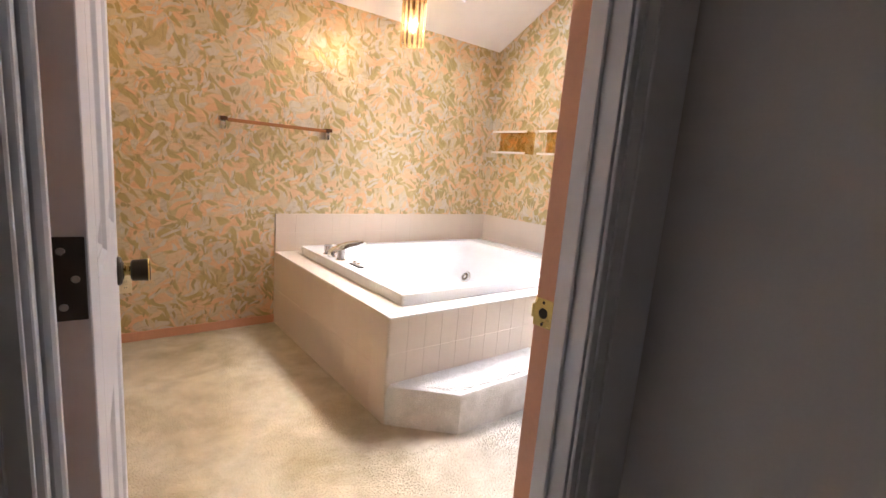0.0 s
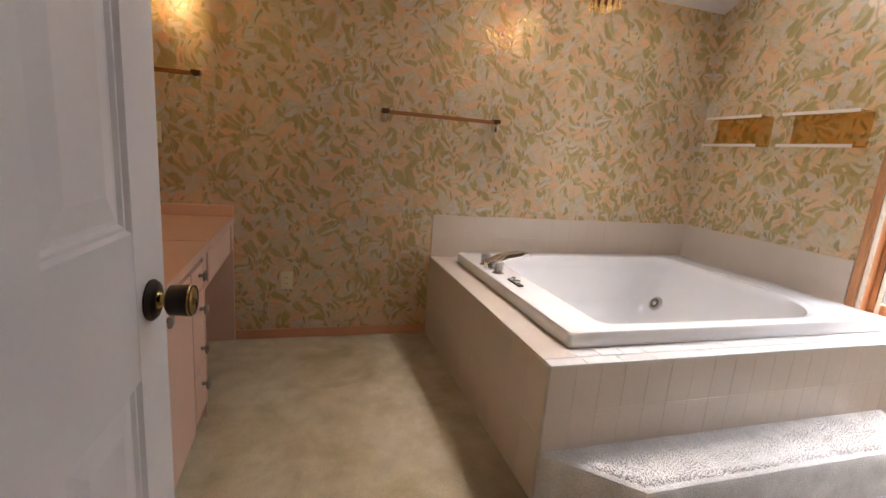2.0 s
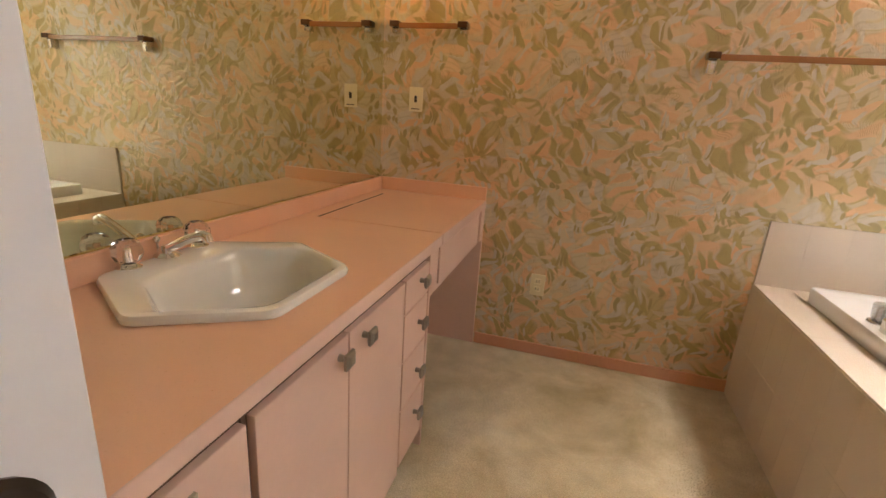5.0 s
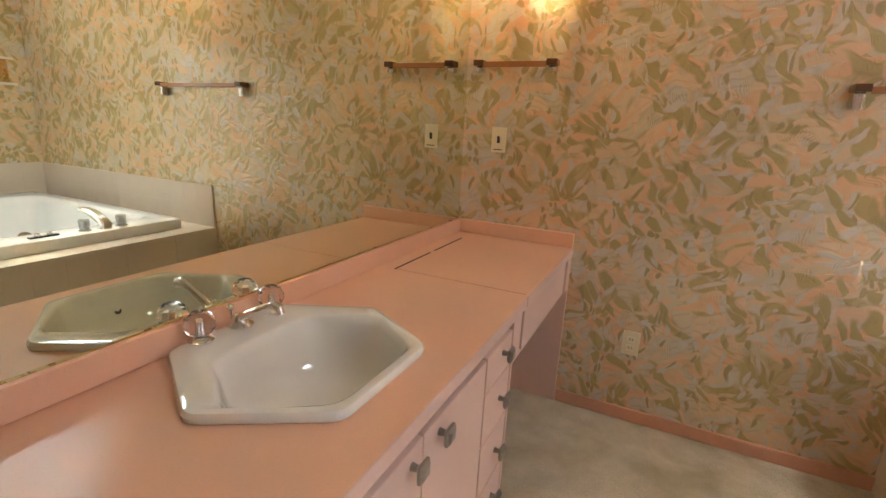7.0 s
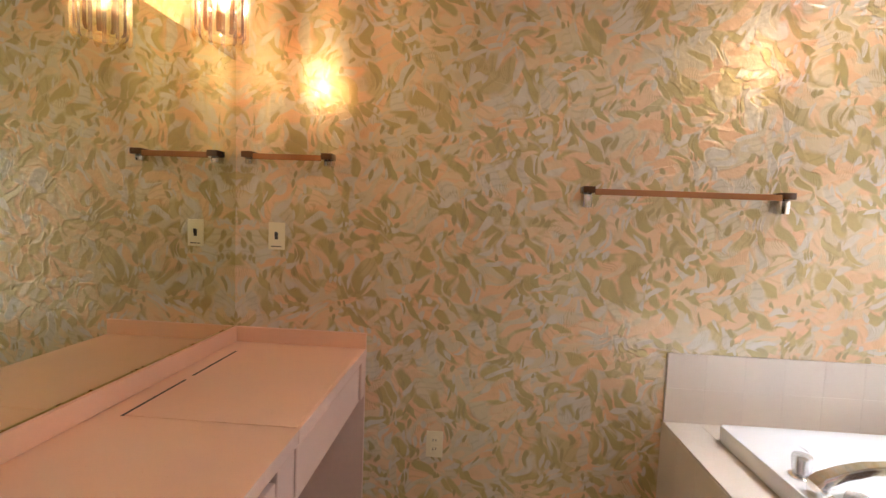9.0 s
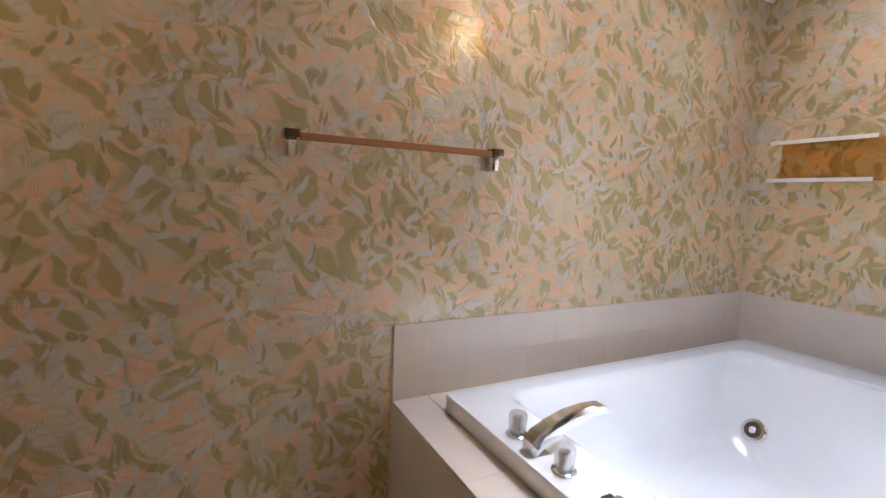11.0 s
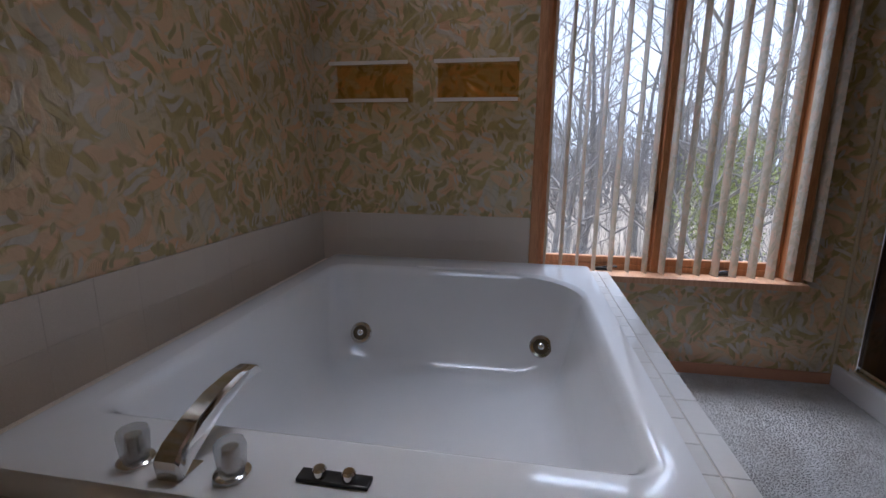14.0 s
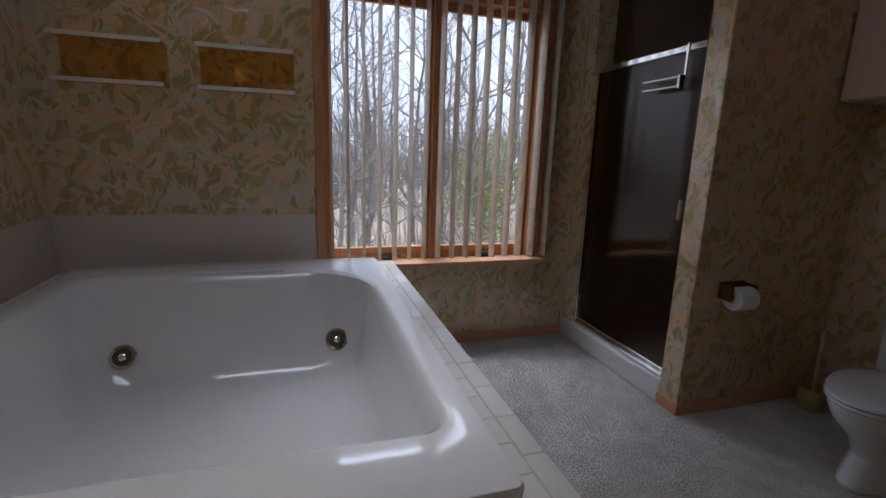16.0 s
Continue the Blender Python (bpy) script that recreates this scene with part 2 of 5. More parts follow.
def glass(name, tint, rough=0.0, base=0.04):
    """Thin sheet glass: mostly passes light, tinted, with a gloss of its own."""
    m, n, l, b = mat(name)
    n.remove(b)
    tr = n.new("ShaderNodeBsdfTransparent")
    tr.inputs["Color"].default_value = (*tint, 1)
    gl = n.new("ShaderNodeBsdfGlossy")
    gl.inputs["Roughness"].default_value = rough
    lw = n.new("ShaderNodeLayerWeight")
    lw.inputs["Blend"].default_value = 0.5
    pw = n.new("ShaderNodeMath")
    pw.operation = "POWER"
    l.new(lw.outputs["Facing"], pw.inputs[0])
    pw.inputs[1].default_value = 4.5
    fr = n.new("ShaderNodeMath")
    fr.operation = "MULTIPLY_ADD"
    l.new(pw.outputs[0], fr.inputs[0])
    fr.inputs[1].default_value, fr.inputs[2].default_value = 0.85, base
    mx = n.new("ShaderNodeMixShader")
    l.new(fr.outputs[0], mx.inputs["Fac"])
    l.new(tr.outputs["BSDF"], mx.inputs[1])
    l.new(gl.outputs["BSDF"], mx.inputs[2])
    l.new(mx.outputs["Shader"], n["Material Output"].inputs["Surface"])
    return m


def lamp_glass(name, tint, share):
    """Tinted glass that also scatters some of the light that passes."""
    m = glass(name, tint)
    n, l = m.node_tree.nodes, m.node_tree.links
    old = n["Material Output"].inputs["Surface"].links[0].from_socket
    tr = n.new("ShaderNodeBsdfTranslucent")
    tr.inputs["Color"].default_value = (*tint, 1)
    mx = n.new("ShaderNodeMixShader")
    mx.inputs["Fac"].default_value = share
    l.new(old, mx.inputs[1])
    l.new(tr.outputs["BSDF"], mx.inputs[2])
    l.new(mx.outputs["Shader"], n["Material Output"].inputs["Surface"])
    return m


def acrylic(name, body_tone=0.80, share=0.24):
    """Clear cast acrylic with some cloudiness."""
    m = glass(name, (0.93, 0.94, 0.95), 0.05)
    n, l = m.node_tree.nodes, m.node_tree.links
    old = n["Material Output"].inputs["Surface"].links[0].from_socket
    body = n.new("ShaderNodeBsdfPrincipled")
    body.inputs["Base Color"].default_value = (body_tone, body_tone, body_tone, 1)
    body.inputs["Roughness"].default_value = 0.12
    mx = n.new("ShaderNodeMixShader")
    mx.inputs["Fac"].default_value = share
    l.new(old, mx.inputs[1])
    l.new(body.outputs["BSDF"], mx.inputs[2])
    l.new(mx.outputs["Shader"], n["Material Output"].inputs["Surface"])
    return m


def glow(name, colour, strength):
    m, n, l, b = mat(name)
    b.inputs["Base Color"].default_value = (*colour, 1)
    b.inputs["Emission Color"].default_value = (*colour, 1)
    b.inputs["Emission Strength"].default_value = strength
    return m


M_PAPER = wallpaper("foil_wallpaper")
M_SLAT = wallpaper("faded_slat_paper", 1.5, 0.5)
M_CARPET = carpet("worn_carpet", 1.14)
M_WHITE = surface("white_door_paint", (0.74, 0.74, 0.76), 0.42, vary=0.05, bumpiness=0.08)
M_GREY = surface("hall_wall_paint", (0.50, 0.48, 0.46), 0.8, vary=0.06, grain=140.0, bumpiness=0.2)
M_CEIL = surface("ceiling_paint", (0.80, 0.77, 0.73), 0.85, vary=0.05, grain=180.0, bumpiness=0.25)
M_PEACH_PAINT = surface("peach_trim_paint", (0.70, 0.36, 0.22), 0.45, vary=0.10, bumpiness=0.1)
M_COUNTER = surface("peach_laminate", (0.84, 0.49, 0.31), 0.30, vary=0.05, grain=220.0, bumpiness=0.03)
M_CABINET = surface("pink_cabinet_paint", (0.72, 0.50, 0.41), 0.42, vary=0.06, bumpiness=0.06)
# dark brown behind the pink fronts: door gaps and toe kick come out dark
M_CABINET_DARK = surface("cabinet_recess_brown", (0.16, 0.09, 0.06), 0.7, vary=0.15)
M_TILE = surface("beige_glazed_tile", (0.72, 0.63, 0.53), 0.26, vary=0.04, grain=420.0, bumpiness=0.0, per_piece=0.012)
M_TILE_WHITE = surface("white_glazed_tile", (0.76, 0.74, 0.71), 0.12, vary=0.05, grain=22.0, bumpiness=0.35, bump_dist=0.004, per_piece=0.05)
M_GROUT = surface("grout", (0.69, 0.62, 0.54), 0.9, vary=0.15, grain=90.0, bumpiness=0.3)
M_TUB = surface("white_acrylic", (0.84, 0.84, 0.84), 0.10, vary=0.02, grain=14.0, bumpiness=0.0, coat=0.5)
M_SINK = surface("cream_porcelain", (0.82, 0.79, 0.70), 0.08, vary=0.02, grain=12.0, bumpiness=0.0, coat=0.6)
M_TOILET = surface("white_porcelain", (0.80, 0.80, 0.82), 0.12, vary=0.03, grain=12.0, bumpiness=0.0, coat=0.4)
M_CHROME = surface("chrome", (0.78, 0.77, 0.75), 0.10, 1.0, vary=0.05, bumpiness=0.02)
M_PEWTER = surface("pewter_knob", (0.42, 0.39, 0.35), 0.30, 1.0, vary=0.12, bumpiness=0.1)
M_BRASS = surface("worn_brass", (0.62, 0.46, 0.16), 0.28, 1.0, vary=0.25, grain=35.0, bumpiness=0.1)
M_BRONZE = surface("aged_bronze", (0.055, 0.042, 0.032), 0.35, 0.7, vary=0.35, grain=40.0, bumpiness=0.15)
M_JET = surface("brown_jet_plastic", (0.20, 0.15, 0.09), 0.3, 0.3, vary=0.2)
M_BLACK = surface("black_plastic", (0.02, 0.02, 0.02), 0.3, vary=0.2)
M_WOOD = wood("window_pine", (0.62, 0.31, 0.14), (0.42, 0.19, 0.08))
# glossy window pine, made paler to carry the daylight lying on the sill
M_SILL = wood("varnished_daylit_sill", (0.76, 0.47, 0.29), (0.60, 0.33, 0.18), 0.18)
M_MIRROR, mn, ml, mb = mat("mirror_silver")
mb.inputs["Base Color"].default_value = (0.79, 0.82, 0.66, 1)
mb.inputs["Metallic"].default_value, mb.inputs["Roughness"].default_value = 1.0, 0.004
M_AMBER = lamp_glass("amber_glass", (0.98, 0.86, 0.62), 0.05)
M_AMBER_DARK = lamp_glass("amber_glass_rib", (0.34, 0.17, 0.06), 0.08)
M_AMBER_BAR = surface("smoked_amber_acrylic", (0.34, 0.15, 0.055), 0.14, vary=0.08, bumpiness=0.0, coat=0.5)
M_SMOKE = surface("smoked_acrylic", (0.10, 0.045, 0.02), 0.12, vary=0.08, bumpiness=0.0, coat=0.5)
M_SHELF = glass("amber_acrylic", (0.95, 0.86, 0.67), 0.08)
M_SHELF_EDGE = surface("frosted_acrylic_edge", (0.82, 0.74, 0.66), 0.35, vary=0.05)
M_PANE = glass("window_glass", (0.97, 0.98, 0.98))
M_CRYSTAL, crn, crl, crb = mat("clear_acrylic")
crb.inputs["Base Color"].default_value = (0.98, 0.96, 0.95, 1)
crb.inputs["Transmission Weight"].default_value, crb.inputs["IOR"].default_value, crb.inputs["Roughness"].default_value = 1.0, 1.45, 0.02
M_CRYSTAL_DARK = acrylic("fluted_acrylic", 0.62, 0.30)
M_ENVELOPE = lamp_glass("bulb_envelope", (1.0, 0.96, 0.88), 0.10)
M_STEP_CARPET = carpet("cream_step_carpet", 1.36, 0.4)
M_BRONZE_GLASS = glass("bronze_shower_glass", (0.60, 0.48, 0.38), 0.12, base=0.05)
M_PLATE = surface("ivory_plate", (0.84, 0.76, 0.54), 0.35, vary=0.06)
M_SLOT = surface("dark_slot", (0.03, 0.025, 0.02), 0.6, vary=0.2)
M_PAPER_ROLL = surface("toilet_tissue", (0.80, 0.79, 0.78), 0.95, vary=0.05, grain=120.0, bumpiness=0.4)
M_YELLOW = surface("yellow_plastic", (0.60, 0.47, 0.16), 0.4, vary=0.08)
M_BRUSH = surface("cream_plastic", (0.62, 0.52, 0.34), 0.4, vary=0.08)
M_BARK = surface("grey_bark", (0.44, 0.42, 0.39), 0.9, vary=0.35, grain=30.0, stain=5.0, bumpiness=0.6, bump_dist=0.01)
M_LEAF = surface("spring_leaf", (0.42, 0.48, 0.14), 0.6, vary=0.35, grain=4.0, bumpiness=0.0)
M_GROUND = surface("leaf_litter", (0.42, 0.37, 0.30), 0.95, vary=0.4, grain=5.0, stain=0.3, bumpiness=0.8, bump_dist=0.05)
M_SHOWER_WALL = surface("shower_panel", (0.36, 0.28, 0.21), 0.35, vary=0.06)
M_BULB = glow("lit_bulb", (1.0, 0.76, 0.49), 330.0)
M_CLOUD = glow("overcast_haze", (0.95, 0.97, 1.0), 0.72)
M_DAY = surface("white_vinyl", (0.78, 0.78, 0.78), 0.4, vary=0.04)

# ---- building helpers ----
def wloc(ob):
    p = Vector((0, 0, 0))
    while ob is not None:
        p += ob.location
        ob = ob.parent
    return p


def part(name, bm, material, parent=None, label="", smooth=False, local=False):
    """Links a bmesh, made in world places (or in its thing's own, with local), as one mesh object."""
    if parent is not None and not local:
        bmesh.ops.translate(bm, vec=-wloc(parent), verts=bm.verts)
    bmesh.ops.recalc_face_normals(bm, faces=bm.faces)
    me = bpy.data.meshes.new(name)
    bm.to_mesh(me)
    bm.free()
    me.materials.append(material)
    if smooth:
        me.polygons.foreach_set("use_smooth", [True] * len(me.polygons))
        me.set_sharp_from_angle(angle=radians(38))
    ob = new(name, me)
    ob.parent = parent
    if label:
        tagged(ob, label)
    return ob


def thing(name, at, label, category, group="", kind=""):
    ob = new(name)
    ob.location = at
    ob.empty_display_size = 0.05
    return tagged(ob, label, category, group, kind)


def structure(name, bm, material, label, category, smooth=False):
    return tagged(part(name, bm, material, None, "", smooth), label, category, kind="structure")


def box(bm, lo, hi, bevel=0.0, seg=1):
    lo, hi = Vector(lo), Vector(hi)
    r = bmesh.ops.create_cube(bm, size=1.0, matrix=Matrix.LocRotScale((lo + hi) / 2, None, hi - lo))
    if bevel:
        edges = {e for v in r["verts"] for e in v.link_edges}
        bmesh.ops.bevel(bm, geom=list(edges), offset=bevel, segments=seg, affect="EDGES", profile=0.6)
    return bm


def B(lo, hi, bevel=0.0, seg=1):
    return box(bmesh.new(), lo, hi, bevel, seg)


def prism(bm, pts, axis, a, b):
    """A polygon of (u, v) in the plane across an axis, drawn out from a to b."""
    def at(u, v, w):
        return {"x": (w, u, v), "y": (u, w, v), "z": (u, v, w)}[axis]
    lo = [bm.verts.new(at(u, v, a)) for u, v in pts]
    hi = [bm.verts.new(at(u, v, b)) for u, v in pts]
    bm.faces.new(lo), bm.faces.new(hi)
    for i in range(len(pts)):
        j = (i + 1) % len(pts)
        bm.faces.new((lo[i], lo[j], hi[j], hi[i]))
    return bm


def tube(bm, pts, radii, sides=10, caps=True):
    """A round bar along points, with a radius at each."""
    rings = []
    pts = [Vector(p) for p in pts]
    if isinstance(radii, (int, float)):
        radii = [radii] * len(pts)
    for i, p in enumerate(pts):
        d = (pts[min(i + 1, len(pts) - 1)] - pts[max(i - 1, 0)]).normalized()
        side = d.cross(Vector((0, 0, 1)) if abs(d.z) < 0.9 else Vector((1, 0, 0))).normalized()
        up = side.cross(d)
        rings.append([bm.verts.new(p + radii[i] * (math.cos(2 * math.pi * k / sides) * side + math.sin(2 * math.pi * k / sides) * up)) for k in range(sides)])
    for r, s in zip(rings, rings[1:]):
        for k in range(sides):
            bm.faces.new((r[k], r[(k + 1) % sides], s[(k + 1) % sides], s[k]))
    if caps:
        bm.faces.new(rings[0]), bm.faces.new(rings[-1])
    return bm


def lathe(bm, profile, centre=(0, 0, 0), sides=24, turn=None):
    """Turns (radius, height) pairs round z; turn: a rotation matrix for another axis."""
    c = Vector(centre)
    rings = []
    for r, h in profile:
        ring = []
        for k in range(sides):
            p = Vector((max(r, 1e-4) * math.cos(2 * math.pi * k / sides), max(r, 1e-4) * math.sin(2 * math.pi * k / sides), h))
            ring.append(bm.verts.new(c + (turn @ p if turn else p)))
        rings.append(ring)
    for r, s in zip(rings, rings[1:]):
        for k in range(sides):
            bm.faces.new((r[k], r[(k + 1) % sides], s[(k + 1) % sides], s[k]))
    bm.faces.new(rings[0]), bm.faces.new(rings[-1])
    return bm


def rrect(x0, x1, y0, y1, rs, z, n=6):
    """A rounded rectangle's points; rs: radius at NE, NW, SW, SE."""
    out = []
    for (cx, cy, sx, sy, start), r in zip(((x1, y1, -1, -1, 0), (x0, y1, 1, -1, 90), (x0, y0, 1, 1, 180), (x1, y0, -1, 1, 270)), rs):
        for k in range(n + 1):
            a = radians(start + 90 * k / n)
            out.append(Vector((cx + sx * r + r * math.cos(a), cy + sy * r + r * math.sin(a), z)))
    return out


def loft(bm, loops, close_last=True, close_first=False):
    rows = [[bm.verts.new(p) for p in loop] for loop in loops]
    for r, s in zip(rows, rows[1:]):
        for k in range(len(r)):
            j = (k + 1) % len(r)
            bm.faces.new((r[k], r[j], s[j], s[k]))
    if close_last:
        bm.faces.new(rows[-1])
    if close_first:
        bm.faces.new(rows[0])
    return bm


X_AXIS = Matrix.Rotation(radians(90), 3, "Y")
Y_BACK = Matrix.Rotation(radians(90), 3, "X")

# ---- the shell ----
NORTH, EAST, WEST, SOUTH = 3.71, 3.61, -0.39, 0.83
EAVE, SLOPE, THICK = 2.445, 0.55, 0.12
HALL_Y, HALL_X = SOUTH - THICK, 1.275
ALC_W, ALC_E, ALC_S = 1.45, 2.55, -0.10
PART_E, SHOWER_W_END = 2.67, 3.50
DOOR_L, DOOR_R, DOOR_TOP = 0.277, 1.05, 2.05
FLAT = 2.44


def roof(y):
    return EAVE + SLOPE * (NORTH - y)


WIN_S, WIN_N, WIN_B, WIN_T = 1.10, 2.42, 0.555, 2.08
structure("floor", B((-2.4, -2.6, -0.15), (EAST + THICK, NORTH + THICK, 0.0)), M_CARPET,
          "worn olive-beige plush carpet with stains, wall to wall, window daylight partly painted in", "carpet floor")
structure("wall_north", B((WEST - THICK, NORTH, 0.0), (EAST + THICK, NORTH + THICK, EAVE + 0.02)), M_PAPER,
          "wall in peach, olive and silver leaf-patterned foil wallpaper", "wall")

bm = bmesh.new()
prism(bm, [(-1.2, 0), (NORTH, 0), (NORTH, WIN_B), (-1.2, WIN_B)], "x", EAST, EAST + THICK)
prism(bm, [(WIN_N, WIN_B), (NORTH, WIN_B), (NORTH, EAVE), (WIN_N, roof(WIN_N))], "x", EAST, EAST + THICK)
prism(bm, [(WIN_S, WIN_T), (WIN_N, WIN_T), (WIN_N, roof(WIN_N)), (WIN_S, roof(WIN_S))], "x", EAST, EAST + THICK)
prism(bm, [(-1.2, WIN_B), (WIN_S, WIN_B), (WIN_S, roof(WIN_S)), (HALL_Y, roof(HALL_Y)), (-1.2, roof(HALL_Y))], "x", EAST, EAST + THICK)
structure("wall_east", bm, M_PAPER, "wallpapered wall with a wide wooden casement window", "wall")

bm = prism(bmesh.new(), [(HALL_Y, 0), (NORTH, 0), (NORTH, EAVE), (HALL_Y, roof(HALL_Y))], "x", WEST - THICK, WEST)
structure("wall_west", bm, M_PAPER, "wallpapered wall behind the vanity mirror", "wall")

bm = bmesh.new()
top = roof(HALL_Y) - 0.02
box(bm, (WEST, HALL_Y, 0), (DOOR_L - 0.02, SOUTH, top))
box(bm, (DOOR_R + 0.02, HALL_Y, 0), (ALC_W, SOUTH, top))
box(bm, (DOOR_L - 0.02, HALL_Y, DOOR_TOP + 0.02), (DOOR_R + 0.02, SOUTH, top))
box(bm, (ALC_W, HALL_Y, FLAT), (EAST, SOUTH, top))
structure("wall_south", bm, M_PAPER, "wallpapered wall with the doorway and the toilet alcove", "wall")

structure("alcove_wall_west", B((HALL_X, ALC_S - THICK, 0), (ALC_W, HALL_Y, FLAT)), M_PAPER, "wallpapered side wall of the toilet alcove", "wall")
structure("alcove_wall_south", B((ALC_W, ALC_S - THICK, 0), (EAST, ALC_S, FLAT)), M_PAPER, "wallpapered back wall of the toilet alcove", "wall")
structure("partition", B((ALC_E, ALC_S, 0), (PART_E, SOUTH - 0.004, FLAT), 0.004), M_PAPER, "wallpapered partition between toilet and shower", "wall")
structure("shower_return", B((SHOWER_W_END, 0.70, 0), (EAST, SOUTH - 0.004, FLAT)), M_PAPER, "narrow wallpapered return beside the shower", "wall")
# added strip that stands in for the lighter wallpaper seam of this corner
structure("trim", B((EAST - 0.016, SOUTH - 0.003, 0.064), (EAST - 0.001, SOUTH + 0.013, FLAT), 0.005, 2), M_BRUSH, "pale tan strip for the lighter paper seam in the corner beside the shower", "trim")
structure("alcove_ceiling", B((HALL_X, ALC_S - THICK, FLAT), (EAST, HALL_Y, FLAT + 0.1)), M_CEIL, "flat white ceiling over toilet and shower", "ceiling")

SKY_W, SKY_E, SKY_S, SKY_N = 2.25, 2.84, 2.45, 3.37
bm = bmesh.new()
for x0, x1, y0, y1 in ((WEST - THICK, SKY_W, HALL_Y, NORTH + THICK), (SKY_E, EAST + THICK, HALL_Y, NORTH + THICK),
                       (SKY_W, SKY_E, HALL_Y, SKY_S), (SKY_W, SKY_E, SKY_N, NORTH + THICK)):
    prism(bm, [(y0, roof(y0)), (y1, roof(y1)), (y1, roof(y1) + 0.14), (y0, roof(y0) + 0.14)], "x", x0, x1)
structure("ceiling", bm, M_CEIL, "sloping white painted ceiling with a skylight", "ceiling")

sk = thing("skylight", ((SKY_W + SKY_E) / 2, (SKY_S + SKY_N) / 2, roof(2.9) + 0.15), "white-framed skylight in the sloping ceiling", "skylight", kind="structure")
for nm, x0, x1, y0, y1 in (("frame_side", SKY_W, SKY_W + 0.03, SKY_S, SKY_N), ("frame_side", SKY_E - 0.03, SKY_E, SKY_S, SKY_N),
                           ("frame_end", SKY_W + 0.03, SKY_E - 0.03, SKY_S, SKY_S + 0.03), ("frame_end", SKY_W + 0.03, SKY_E - 0.03, SKY_N - 0.03, SKY_N)):
    part(nm, prism(bmesh.new(), [(y0, roof(y0) + 0.04), (y1, roof(y1) + 0.04), (y1, roof(y1) + 0.2), (y0, roof(y0) + 0.2)], "x", x0, x1), M_DAY, sk)
pane = part("pane", prism(bmesh.new(), [(SKY_S + 0.03, roof(SKY_S + 0.03) + 0.15), (SKY_N - 0.03, roof(SKY_N - 0.03) + 0.15),
            (SKY_N - 0.03, roof(SKY_N - 0.03) + 0.156), (SKY_S + 0.03, roof(SKY_S + 0.03) + 0.156)], "x", SKY_W + 0.03, SKY_E - 0.03), M_PANE, sk)
pane.visible_shadow = False

# hall behind the doorway
structure("hall_wall_east", B((HALL_X, -2.6, 0), (HALL_X + THICK, ALC_S - THICK, FLAT)), M_GREY, "plain grey painted hall wall", "wall")
structure("hall_wall_lining", B((HALL_X - 0.012, ALC_S - THICK, 0), (HALL_X, HALL_Y, FLAT)), M_GREY, "plain grey painted hall wall beside the door", "wall")
# unseen narrow gap added in this wall to let some daylight into the hall
bm = bmesh.new()
box(bm, (-2.4, -2.6, 0), (-2.28, -1.0, FLAT))
box(bm, (-2.4, -0.88, 0), (-2.28, HALL_Y, FLAT))
box(bm, (-2.4, -1.0, 2.05), (-2.28, -0.88, FLAT))
structure("hall_wall_west", bm, M_GREY, "plain grey painted hall wall", "wall")
structure("hall_wall_south", B((-2.4, -2.72, 0), (HALL_X + THICK, -2.6, FLAT)), M_GREY, "plain grey painted hall wall", "wall")
structure("hall_wall_north", B((-2.28, HALL_Y - 0.012, 0), (DOOR_L - 0.09, HALL_Y, FLAT)), M_GREY, "plain grey painted hall wall beside the door", "wall")
structure("hall_wall_return", B((DOOR_R + 0.091, HALL_Y - 0.010, 0), (HALL_X - 0.0125, HALL_Y - 0.0005, FLAT)), M_WHITE, "narrow white painted strip beside the door casing", "wall")
structure("hall_ceiling", B((-2.4, -2.72, FLAT), (HALL_X + THICK, HALL_Y, FLAT + 0.1)), M_CEIL, "flat white hall ceiling", "ceiling")

# baseboards
def baseboard(name, lo, hi, axis):
    h, t = 0.062, 0.014
    (x0, y0), (x1, y1) = lo, hi
    bm = B((x0, y0, 0), (x1, y1, h), 0.004, 2)
    return structure(name, bm, M_PEACH_PAINT, "peach painted wooden baseboard", "baseboard")


baseboard("baseboard", (0.205, NORTH - 0.014), (1.455, NORTH), "x")
baseboard("baseboard", (EAST - 0.014, SOUTH), (EAST, 2.03), "y")
baseboard("baseboard", (ALC_E - 0.014, ALC_S), (ALC_E, SOUTH + 0.010), "y")
baseboard("baseboard", (ALC_E, SOUTH - 0.004), (PART_E, SOUTH + 0.010), "x")
baseboard("baseboard", (ALC_W, ALC_S), (ALC_E - 0.014, ALC_S + 0.014), "x")
baseboard("baseboard", (ALC_W, ALC_S + 0.014), (ALC_W + 0.014, SOUTH), "y")
baseboard("baseboard", (DOOR_R + 0.08, SOUTH), (ALC_W, SOUTH + 0.014), "x")

# ---- doorway ----
frame_ob = thing("door_frame", (DOOR_R, SOUTH, 0), "white hall-side door frame, peach on the bathroom side", "door frame", kind="structure")
JAMB = 0.02
for nm, x0, x1 in (("jamb_hinge", DOOR_L - JAMB, DOOR_L), ("jamb_strike", DOOR_R, DOOR_R + JAMB)):
    part(nm, B((x0, HALL_Y - 0.002, 0), (x1, SOUTH - 0.045, DOOR_TOP), 0.0015), M_WHITE, frame_ob)
    part(nm + "_rebate", B((x0, SOUTH - 0.045, 0), (x1, SOUTH + 0.002, DOOR_TOP), 0.0015), M_PEACH_PAINT, frame_ob, "peach painted rebate")
part("head", B((DOOR_L - JAMB, HALL_Y - 0.002, DOOR_TOP), (DOOR_R + JAMB, SOUTH + 0.002, DOOR_TOP + JAMB), 0.0015), M_WHITE, frame_ob)
